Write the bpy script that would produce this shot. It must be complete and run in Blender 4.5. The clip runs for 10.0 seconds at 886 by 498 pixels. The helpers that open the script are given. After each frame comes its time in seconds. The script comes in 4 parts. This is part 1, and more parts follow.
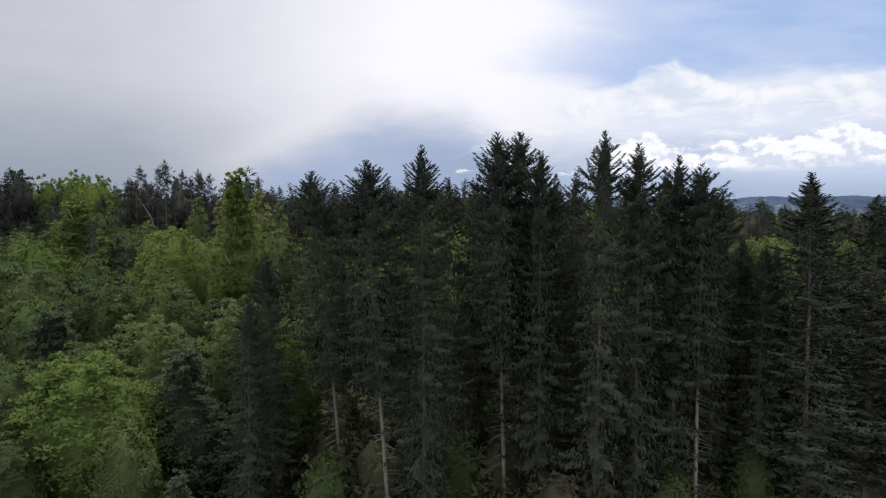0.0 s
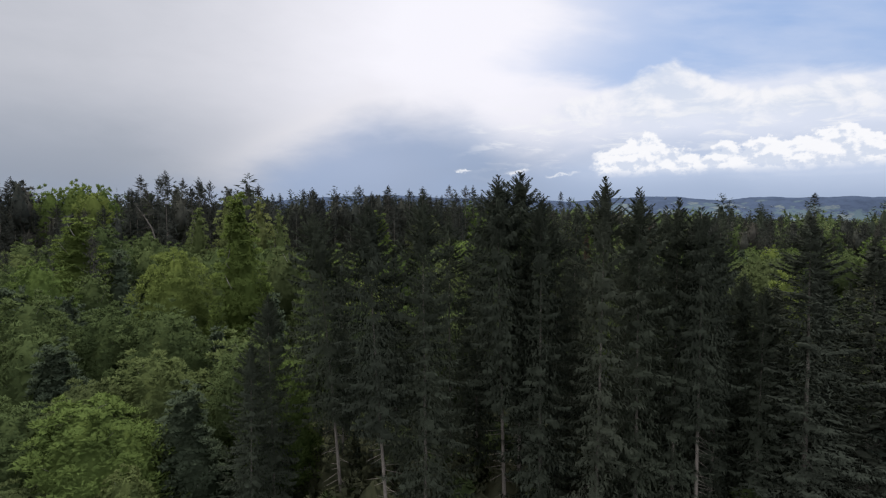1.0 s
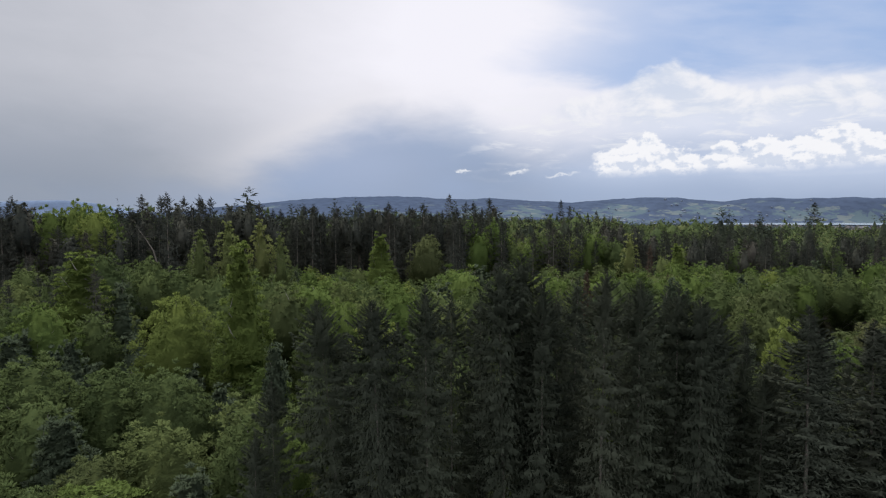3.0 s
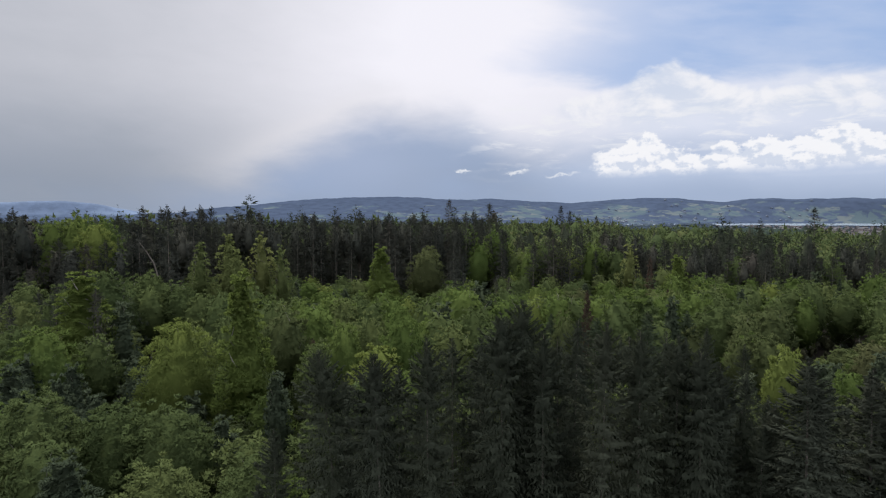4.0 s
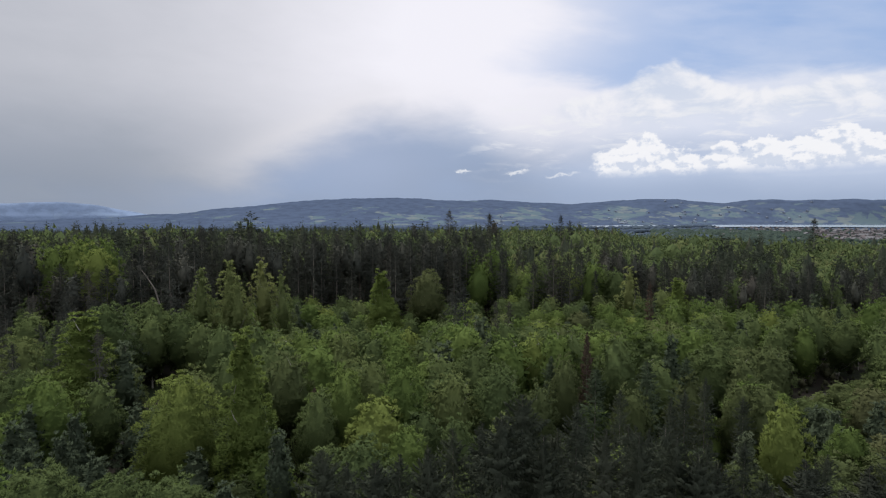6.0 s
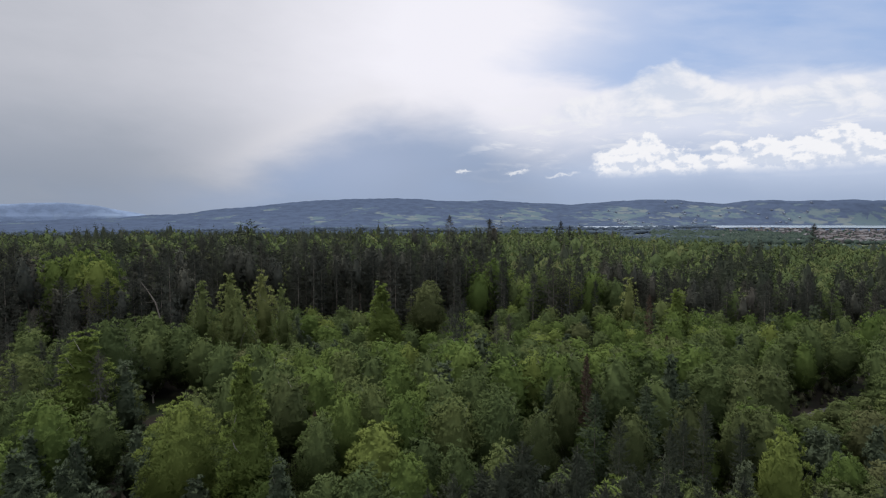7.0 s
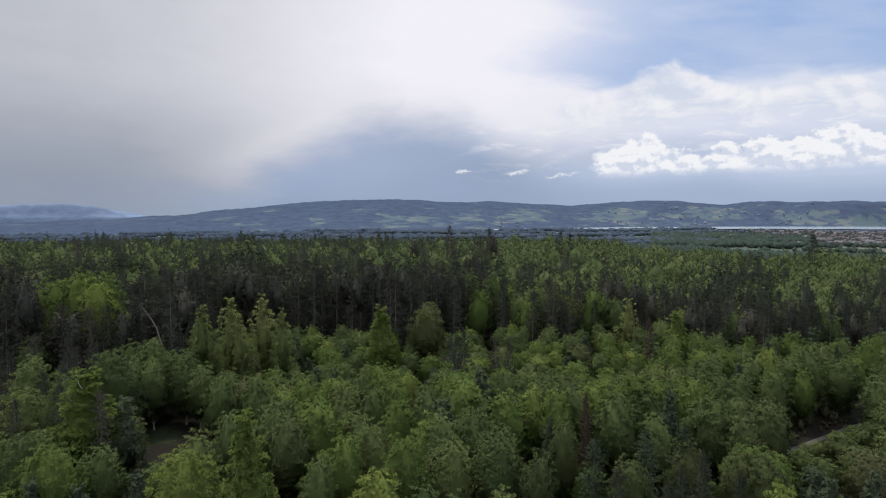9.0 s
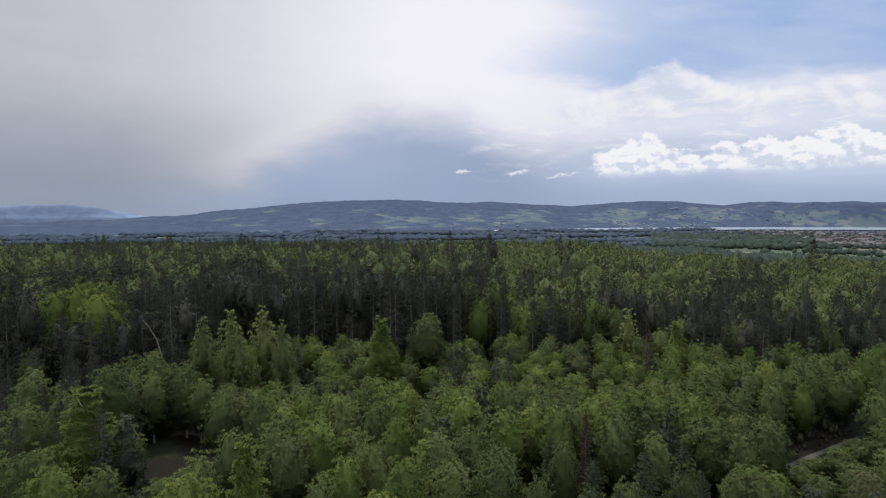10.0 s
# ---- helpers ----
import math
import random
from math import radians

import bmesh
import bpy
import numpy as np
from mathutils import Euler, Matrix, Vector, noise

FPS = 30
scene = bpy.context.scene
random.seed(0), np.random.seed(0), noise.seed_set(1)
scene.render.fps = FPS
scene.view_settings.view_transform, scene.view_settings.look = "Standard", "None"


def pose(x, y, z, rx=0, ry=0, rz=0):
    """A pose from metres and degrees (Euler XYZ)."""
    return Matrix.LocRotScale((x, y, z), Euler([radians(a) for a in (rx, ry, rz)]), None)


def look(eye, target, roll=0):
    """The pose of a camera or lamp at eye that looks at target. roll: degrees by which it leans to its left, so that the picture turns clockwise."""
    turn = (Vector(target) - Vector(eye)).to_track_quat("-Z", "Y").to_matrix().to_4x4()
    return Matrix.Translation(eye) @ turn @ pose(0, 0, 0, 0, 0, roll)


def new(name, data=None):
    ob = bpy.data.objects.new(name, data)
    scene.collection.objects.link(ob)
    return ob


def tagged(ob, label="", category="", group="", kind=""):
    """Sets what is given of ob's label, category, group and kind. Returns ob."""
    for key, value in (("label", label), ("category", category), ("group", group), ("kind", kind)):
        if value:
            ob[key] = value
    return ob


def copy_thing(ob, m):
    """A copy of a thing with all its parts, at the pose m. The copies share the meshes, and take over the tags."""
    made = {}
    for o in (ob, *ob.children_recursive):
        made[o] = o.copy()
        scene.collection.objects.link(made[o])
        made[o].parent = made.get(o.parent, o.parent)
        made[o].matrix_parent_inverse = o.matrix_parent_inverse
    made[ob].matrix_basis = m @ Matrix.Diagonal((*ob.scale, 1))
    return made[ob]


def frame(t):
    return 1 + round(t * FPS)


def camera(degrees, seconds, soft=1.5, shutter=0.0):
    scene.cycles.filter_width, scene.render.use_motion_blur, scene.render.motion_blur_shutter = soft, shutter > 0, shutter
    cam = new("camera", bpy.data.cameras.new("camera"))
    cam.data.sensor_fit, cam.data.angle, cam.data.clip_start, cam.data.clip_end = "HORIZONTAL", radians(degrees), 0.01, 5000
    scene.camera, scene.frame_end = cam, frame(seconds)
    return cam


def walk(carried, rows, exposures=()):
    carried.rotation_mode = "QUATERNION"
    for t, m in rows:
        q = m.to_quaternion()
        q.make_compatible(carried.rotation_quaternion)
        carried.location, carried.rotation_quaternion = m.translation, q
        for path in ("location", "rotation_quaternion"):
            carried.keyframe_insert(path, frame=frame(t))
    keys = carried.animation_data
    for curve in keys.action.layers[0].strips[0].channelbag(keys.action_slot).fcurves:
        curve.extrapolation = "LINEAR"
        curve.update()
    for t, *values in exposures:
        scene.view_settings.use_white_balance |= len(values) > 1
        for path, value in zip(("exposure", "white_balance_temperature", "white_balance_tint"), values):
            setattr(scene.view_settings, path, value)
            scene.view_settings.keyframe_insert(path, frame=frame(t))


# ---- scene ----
cam = camera(73.7, 10.0, soft=1.2)
RISE, EYE, TILT = 34.0, 24.0, -3.8
ROWS = [
    (0.0, 0.0), (0.5, 0.0439), (1.0, 0.0867), (1.5, 0.13), (2.0, 0.1736), (2.5, 0.2188), (4.0, 0.3716), (4.5, 0.4265), (5.0, 0.4798),
    (5.5, 0.5329), (7.0, 0.6952), (7.5, 0.7475), (8.0, 0.7984), (8.5, 0.8484), (9.0, 0.8982), (9.5, 0.9495), (10.0, 0.9986),
]
walk(cam, [(t, pose(-0.4 * min(1, z / 0.45), 0, EYE + RISE * z, 90 + TILT + 0.06 * z, 0, 0)) for t, z in ROWS], [(0, 0.06), (1.0, 0.0), (2.5, -0.04), (10.0, -0.08)])

# ---- world, sun ----
SUN_AZ, SUN_EL = radians(-20), radians(62)


class Ex:
    """A value in a node tree, with arithmetic."""
    tree = None

    def __init__(self, s):
        self.s = s

    @staticmethod
    def op(kind, *args):
        n = Ex.tree.nodes.new("ShaderNodeMath")
        n.operation = kind
        for i, a in enumerate(args):
            if isinstance(a, Ex):
                Ex.tree.links.new(a.s, n.inputs[i])
            else:
                n.inputs[i].default_value = a
        return Ex(n.outputs[0])

    def __add__(self, o): return Ex.op("ADD", self, o)
    def __radd__(self, o): return Ex.op("ADD", o, self)
    def __sub__(self, o): return Ex.op("SUBTRACT", self, o)
    def __rsub__(self, o): return Ex.op("SUBTRACT", o, self)
    def __mul__(self, o): return Ex.op("MULTIPLY", self, o)
    def __rmul__(self, o): return Ex.op("MULTIPLY", o, self)
    def __truediv__(self, o): return Ex.op("DIVIDE", self, o)


def step(a, b, x):
    n = Ex.tree.nodes.new("ShaderNodeMapRange")
    n.interpolation_type = "SMOOTHSTEP"
    for i, v in enumerate((x, a, b, 0.0, 1.0)):
        if isinstance(v, Ex):
            Ex.tree.links.new(v.s, n.inputs[i])
        else:
            n.inputs[i].default_value = v
    return Ex(n.outputs[0])


def bell(x, c, w):
    q = (x - c) * (1.0 / w)
    return Ex.op("POWER", 2.718, q * q * -1.0)


def vec(x, y, z):
    n = Ex.tree.nodes.new("ShaderNodeCombineXYZ")
    for i, v in enumerate((x, y, z)):
        if isinstance(v, Ex):
            Ex.tree.links.new(v.s, n.inputs[i])
        else:
            n.inputs[i].default_value = v
    return n.outputs[0]


def fbm(v, scale, detail=5.0, rough=0.55, distort=0.0):
    n = Ex.tree.nodes.new("ShaderNodeTexNoise")
    Ex.tree.links.new(v, n.inputs["Vector"])
    n.inputs["Scale"].default_value, n.inputs["Detail"].default_value = scale, detail
    n.inputs["Roughness"].default_value, n.inputs["Distortion"].default_value = rough, distort
    return Ex(n.outputs[0])


def blend(a, b, f):
    n = Ex.tree.nodes.new("ShaderNodeMix")
    n.data_type = "RGBA"
    for sock, v in ((n.inputs[0], f), (n.inputs[6], a), (n.inputs[7], b)):
        if isinstance(v, Ex):
            Ex.tree.links.new(v.s, sock)
        elif isinstance(v, tuple):
            sock.default_value = (*v, 1)
        elif isinstance(v, float):
            sock.default_value = v
        else:
            Ex.tree.links.new(v, sock)
    return n.outputs[2]


world = bpy.data.worlds.new("world")
scene.world = world
world.use_nodes = True
Ex.tree = wt = world.node_tree
wt.nodes.clear()
sky = wt.nodes.new("ShaderNodeTexSky")
sky.sky_type, sky.sun_disc = "NISHITA", False
sky.sun_elevation, sky.sun_rotation = SUN_EL, SUN_AZ
coords = wt.nodes.new("ShaderNodeTexCoord").outputs["Generated"]
parts = wt.nodes.new("ShaderNodeSeparateXYZ")
wt.links.new(coords, parts.inputs[0])
dx, dy, dz = (Ex(s) for s in parts.outputs)
A = Ex.op("ARCTAN2", dx, dy)
E = Ex.op("ARCSINE", dz)
# veil of high cloud, its lower rim ragged with rain
soft = fbm(vec(A * 1.0, E * 2.2, 0.3), 3.2, 4.0, 0.5)
fine = fbm(vec(A * 1.0, E * 2.6, 4.0), 11.0, 6.0, 0.55, 0.3)
streak = fbm(vec(A * 1.0 - E * 0.9, E * 4.5 + A * 0.9, 7.0), 5.0, 6.0, 0.55, 0.2)
rim = 0.018 + 0.135 * step(-0.41, -0.06, A) - 0.05 * step(0.0, 0.16, A)
edge = E - rim + (soft - 0.5) * 0.07 + (fine - 0.5) * 0.05
veil = step(-0.06, 0.05, edge)
gap = step(0.10, 0.40, A + (soft - 0.5) * 0.25 + (streak - 0.5) * 0.25 - (E - 0.3) * 0.4) * step(0.195, 0.228, E + (fine - 0.5) * 0.05 + 0.022 * step(0.38, 0.62, A) + 0.030 * bell(A, 0.34, 0.09)) * step(1.9, 1.3, A)
glow = bell(A, 0.04, 0.40) * bell(E, 0.27, 0.26)
grey = blend(blend((0.54, 0.56, 0.625), (0.72, 0.78, 0.93), step(0.0, 0.4, A) * step(2.2, 1.4, A)), (0.98, 0.97, 1.05), glow * 1.08 + (fine - 0.5) * 0.18 + (soft - 0.5) * 0.12)
grey = blend(grey, (0.30, 0.345, 0.43), step(0.22, 0.02, E) * step(-0.16, -0.55, A) * 0.95)
grey = blend(grey, (0.84, 0.83, 0.88), bell(edge, 0.035, 0.035) * bell(A, -0.20, 0.17) * 0.5)
shaft = fbm(vec(A * 1.6 + E * 2.2, E * 3.0 - A * 0.5, 12.0), 4.0, 5.0, 0.55)
grey = blend(grey, (0.36, 0.40, 0.47), step(0.42, 0.68, shaft) * step(0.20, 0.06, E) * step(-0.28, -0.5, A) * 0.5)
around = step(0.9, 2.2, Ex.op("ABSOLUTE", A))
grey = blend(grey, (1.45, 1.47, 1.55), around)
high = step(0.42, 1.15, E)
grey = blend(grey, (2.15, 2.15, 2.25), high)
low = blend((0.35, 0.445, 0.64), (0.31, 0.365, 0.47), step(0.3, 0.7, soft) * 0.5 + bell(A, -0.70, 0.32) * 0.9)
low = blend(low, (0.74, 0.81, 0.97), step(-0.08, 0.20, A) * step(0.07, 0.16, E))
low = blend(low, blend((0.41, 0.50, 0.68), (0.60, 0.69, 0.88), step(0.015, 0.07, E + (soft - 0.5) * 0.05)), step(0.05, 0.35, A) * step(0.13, 0.05, E) * 0.9)
low = blend(low, (0.41, 0.49, 0.67), bell(A, -0.14, 0.14) * bell(E, 0.085, 0.06) * 0.9)
blue = wt.nodes.new("ShaderNodeVectorMath")
blue.operation = "SCALE"
wt.links.new(sky.outputs[0], blue.inputs[0])
blue.inputs[3].default_value = 0.105
clear = blend(blue.outputs[0], (0.36, 0.52, 0.86), 0.8)
colour = blend(low, grey, veil)
colour = blend(colour, clear, gap * (1.25 - streak * 0.9))
# mid-level white cloud at the right
mid = fbm(vec(A * 1.0, E * 1.6, 9.0), 9.0, 7.0, 0.55, 0.3)
lean = fbm(vec(A * 1.0 + 0.01, E * 1.6 + 0.02, 9.0), 9.0, 7.0, 0.55, 0.3)
crest = 0.165 + bell(A, 0.35, 0.10) * 0.058 + bell(A, 0.56, 0.09) * 0.014 + (mid - 0.5) * 0.08
bank = step(0.0, 0.014, crest - E) * step(0.115, 0.165, E + (mid - 0.5) * 0.08) * step(0.16, 0.30, A + (mid - 0.5) * 0.3) * step(2.2, 1.5, A)
colour = blend(colour, blend((0.72, 0.78, 0.91), (0.97, 0.97, 1.01), step(-0.08, 0.08, mid - lean + (E - crest + 0.03) * 1.5)), bank * 0.92)
wisp = step(0.50, 0.66, fbm(vec(A * 1.0, E * 4.0, 3.0), 16.0, 6.0, 0.6, 0.4)) * step(0.0, 0.12, A) * bell(E, 0.13, 0.05)
colour = blend(colour, (0.93, 0.94, 0.98), wisp * 0.7)
# cumulus with flat bases
lump = fbm(vec(A * 1.0, E * 0.6, 2.0), 9.0, 2.0, 0.5)
knob = fbm(vec(A * 1.0, E * 1.3, 6.0), 25.0, 8.0, 0.60)
shade = fbm(vec(A * 1.0 + 0.005, (E + 0.008) * 1.3, 6.0), 25.0, 8.0, 0.60)
foot = 0.050 + 0.006 * step(0.30, 0.65, A)
top = 0.088 + bell(A, 0.325, 0.042) * 0.030 + bell(A, 0.575, 0.085) * 0.032 + bell(A, 0.45, 0.04) * 0.012 + (lump - 0.5) * 0.03 + (knob - 0.5) * 0.075
heap = step(0.0, 0.006, top - E) * step(0.0, 0.018, E - foot + (knob - 0.5) * 0.012) * step(0.24, 0.27, A + (knob - 0.5) * 0.08) * step(2.2, 1.6, A)
tone = step(-0.10, 0.09, (knob - shade) * 1.5 + (E - foot - 0.016) * 3.0)
colour = blend(colour, blend((0.71, 0.77, 0.90), (1.02, 1.02, 1.05), tone), heap * 0.93)
curl = (knob - 0.5) * 0.09
puff = bell(A + curl, 0.036, 0.013) * bell(E + curl * 0.5, 0.066, 0.0035) + 0.8 * bell(A + curl, 0.122, 0.016) * bell(E + curl * 0.5, 0.062, 0.004) + 0.7 * bell(A + curl, 0.197, 0.026) * bell(E + curl * 0.5, 0.058, 0.004)
colour = blend(colour, (0.98, 0.99, 1.02), step(0.2, 0.9, puff) * 0.75)
back = wt.nodes.new("ShaderNodeBackground")
wt.links.new(colour, back.inputs[0])
back.inputs[1].default_value = 0.95
wt.links.new(back.outputs[0], wt.nodes.new("ShaderNodeOutputWorld").inputs[0])

sun = new("sun", bpy.data.lights.new("sun", "SUN"))
sun.data.energy, sun.data.angle, sun.data.color = 3.8, radians(12), (1.0, 0.95, 0.86)
sun.matrix_basis = look((0, 0, 0), (-math.sin(SUN_AZ) * math.cos(SUN_EL), -math.cos(SUN_AZ) * math.cos(SUN_EL), -math.sin(SUN_EL)))


# ---- materials ----
def shader(name):
    m = bpy.data.materials.new(name)
    m.use_nodes = True
    Ex.tree = m.node_tree
    p = m.node_tree.nodes["Principled BSDF"]
    return m, p, m.node_tree


def node(kind):
    return Ex.tree.nodes.new(kind)


def place():
    return node("ShaderNodeNewGeometry").outputs["Position"]


def leaves(name, dark, light, through_light, spread=0.5, far=False, shift=(0.16, 0.05, 0.02)):
    """Foliage: two tones that vary tree by tree and leaf by leaf, partly letting light through."""
    m, p, t = shader(name)
    geo = node("ShaderNodeNewGeometry")
    each = Ex(geo.outputs["Random Per Island"])
    if far:
        cells = node("ShaderNodeTexVoronoi")
        cells.voronoi_dimensions = "2D"
        cells.inputs["Scale"].default_value = 0.13
        t.links.new(geo.outputs["Position"], cells.inputs["Vector"])
        tone = node("ShaderNodeSeparateColor")
        t.links.new(cells.outputs["Color"], tone.inputs[0])
        whole = Ex(tone.outputs[0])
    else:
        whole = Ex(node("ShaderNodeObjectInfo").outputs["Random"])
    patch = fbm(geo.outputs["Position"], 0.55, 3.0)
    fleck = fbm(geo.outputs["Position"], 1.3 if far else 4.5, 3.0, 0.6)
    f = each * spread * (0.6 if far else 1.15) + (0.12 if far else 0.04) + whole * (0.50 if far else 0.5) + (patch - 0.5) * 0.22 + (fleck - 0.5) * (0.45 if far else 0.2)
    n = node("ShaderNodeClamp")
    t.links.new(f.s, n.inputs[0])
    c = blend(dark, light, Ex(n.outputs[0]))
    c = blend(c, shift, step(0.72, 1.0, whole) * 0.45)
    p = node("ShaderNodeBsdfDiffuse")
    t.links.new(c, p.inputs[0])
    tr = node("ShaderNodeBsdfTranslucent")
    t.links.new(c, tr.inputs[0])
    mix = node("ShaderNodeMixShader")
    mix.inputs[0].default_value = through_light
    t.links.new(p.outputs[0], mix.inputs[1])
    t.links.new(tr.outputs[0], mix.inputs[2])
    t.links.new(mix.outputs[0], t.nodes["Material Output"].inputs[0])
    return m


def rough(name, dark, light, scale, roughness=0.9, stretch=1.0, bump=0.5):
    m, p, t = shader(name)
    s = node("ShaderNodeVectorMath")
    s.operation = "MULTIPLY"
    t.links.new(place(), s.inputs[0])
    s.inputs[1].default_value = (1, 1, stretch)
    a = fbm(s.outputs[0], scale, 6.0, 0.6)
    b = fbm(s.outputs[0], scale * 0.13, 3.0)
    c = blend(dark, light, step(0.3, 0.7, a * 0.6 + b * 0.4))
    t.links.new(c, p.inputs["Base Color"])
    p.inputs["Roughness"].default_value = roughness
    p.inputs["Specular IOR Level"].default_value = 0.2
    bp = node("ShaderNodeBump")
    bp.inputs["Strength"].default_value = bump
    bp.inputs["Distance"].default_value = 0.03
    t.links.new(a.s, bp.inputs["Height"])
    t.links.new(bp.outputs[0], p.inputs["Normal"])
    return m


SPRUCE = leaves("spruce_needles", (0.044, 0.052, 0.040), (0.077, 0.091, 0.062), 0.26, 0.15, shift=(0.068, 0.073, 0.056))
FIR = leaves("fir_needles", (0.032, 0.040, 0.034), (0.062, 0.074, 0.053), 0.13, 0.15, shift=(0.062, 0.065, 0.051))
# darker needle tone for the stand, the pines and the far-left spruces
DARK_NEEDLES = leaves("dark_conifer_needles", (0.029, 0.035, 0.032), (0.074, 0.076, 0.062), 0.18, 0.35, shift=(0.074, 0.064, 0.058))
BEECH = leaves("beech_leaves", (0.051, 0.080, 0.024), (0.114, 0.152, 0.046), 0.36, 0.28, shift=(0.142, 0.164, 0.045))
MAPLE = leaves("maple_leaves", (0.044, 0.064, 0.027), (0.095, 0.122, 0.048), 0.36, 0.28, shift=(0.102, 0.120, 0.046))
HORNBEAM = leaves("hornbeam_leaves", (0.066, 0.096, 0.027), (0.112, 0.146, 0.041), 0.36, 0.28, shift=(0.112, 0.140, 0.041))
YOUNG = leaves("young_spruce_needles", (0.042, 0.058, 0.038), (0.070, 0.092, 0.054), 0.16, 0.35, shift=(0.066, 0.084, 0.050))
ALDER = leaves("alder_leaves", (0.040, 0.054, 0.037), (0.075, 0.096, 0.059), 0.36, 0.28, shift=(0.066, 0.076, 0.047))
BROWN = leaves("dying_needles", (0.050, 0.038, 0.030), (0.090, 0.066, 0.050), 0.12, 0.35, shift=(0.08, 0.06, 0.045))
BIRCH = leaves("birch_leaves", (0.075, 0.098, 0.039), (0.145, 0.173, 0.068), 0.36, 0.28, shift=(0.154, 0.163, 0.062))
OAK = leaves("budding_oak_leaves", (0.050, 0.066, 0.029), (0.089, 0.107, 0.045), 0.36, 0.28, shift=(0.082, 0.078, 0.045))
SCRUB = leaves("scrub_leaves", (0.035, 0.041, 0.025), (0.075, 0.079, 0.047), 0.32, shift=(0.075, 0.065, 0.047))
WOOD_DARK = leaves("far_conifer_needles", (0.026, 0.034, 0.028), (0.066, 0.075, 0.048), 0.12, 0.35, True, (0.070, 0.068, 0.052))
WOOD_LIGHT = leaves("far_broadleaf_leaves", (0.034, 0.051, 0.027), (0.106, 0.136, 0.052), 0.28, 0.35, True, (0.108, 0.103, 0.055))
# groves on the plain: distance haze mixed into the leaf tones as blue
HAZED_GROVE = leaves("haze_tinted_grove_leaves", (0.030, 0.043, 0.042), (0.056, 0.078, 0.060), 0.15, 0.35, True, (0.052, 0.062, 0.056))
BARK_SPRUCE = rough("spruce_bark", (0.085, 0.075, 0.064), (0.20, 0.18, 0.16), 9.0, stretch=0.35)
BARK_PINE = rough("pine_bark", (0.044, 0.035, 0.029), (0.092, 0.072, 0.059), 7.0, stretch=0.4)
BARK_GREY = rough("grey_bark", (0.10, 0.095, 0.08), (0.26, 0.25, 0.22), 8.0, stretch=0.5)
DEAD = rough("dead_wood", (0.07, 0.062, 0.055), (0.15, 0.138, 0.126), 6.0, stretch=0.4)
GRAVEL = rough("gravel", (0.038, 0.038, 0.034), (0.074, 0.072, 0.066), 3.0)


def ground_material():
    m, p, t = shader("forest_ground")
    pos = place()
    a = fbm(pos, 0.9, 6.0, 0.6)
    b = fbm(pos, 0.06, 3.0)
    # floor set darker than soil: shade under the trees is in its colour
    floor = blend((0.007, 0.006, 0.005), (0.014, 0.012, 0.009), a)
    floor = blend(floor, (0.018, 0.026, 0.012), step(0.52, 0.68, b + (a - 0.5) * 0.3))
    sep = node("ShaderNodeSeparateXYZ")
    t.links.new(pos, sep.inputs[0])
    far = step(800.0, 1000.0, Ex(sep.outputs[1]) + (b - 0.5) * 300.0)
    plots = node("ShaderNodeTexVoronoi")
    plots.inputs["Scale"].default_value = 0.006
    t.links.new(pos, plots.inputs["Vector"])
    pick = node("ShaderNodeSeparateColor")
    t.links.new(plots.outputs["Color"], pick.inputs[0])
    # far fields dulled towards blue, haze included in the colour
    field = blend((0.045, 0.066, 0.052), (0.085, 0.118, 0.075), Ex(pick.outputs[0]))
    field = blend(field, (0.10, 0.10, 0.075), step(0.72, 0.74, Ex(pick.outputs[1])))
    field = blend(field, (0.06, 0.08, 0.05), a * 0.6)
    px, py, _ = (Ex(s) for s in sep.outputs)
    paved = step(1950.0, 2150.0, py + (b - 0.5) * 300.0) * step(0.50, 0.56, px / py + (a - 0.5) * 0.06)
    field = blend(field, blend((0.062, 0.064, 0.058), (0.105, 0.092, 0.090), step(0.35, 0.65, a)), paved * 0.85)
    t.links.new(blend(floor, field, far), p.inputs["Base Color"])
    p.inputs["Roughness"].default_value = 0.95
    p.inputs["Specular IOR Level"].default_value = 0.1
    return m


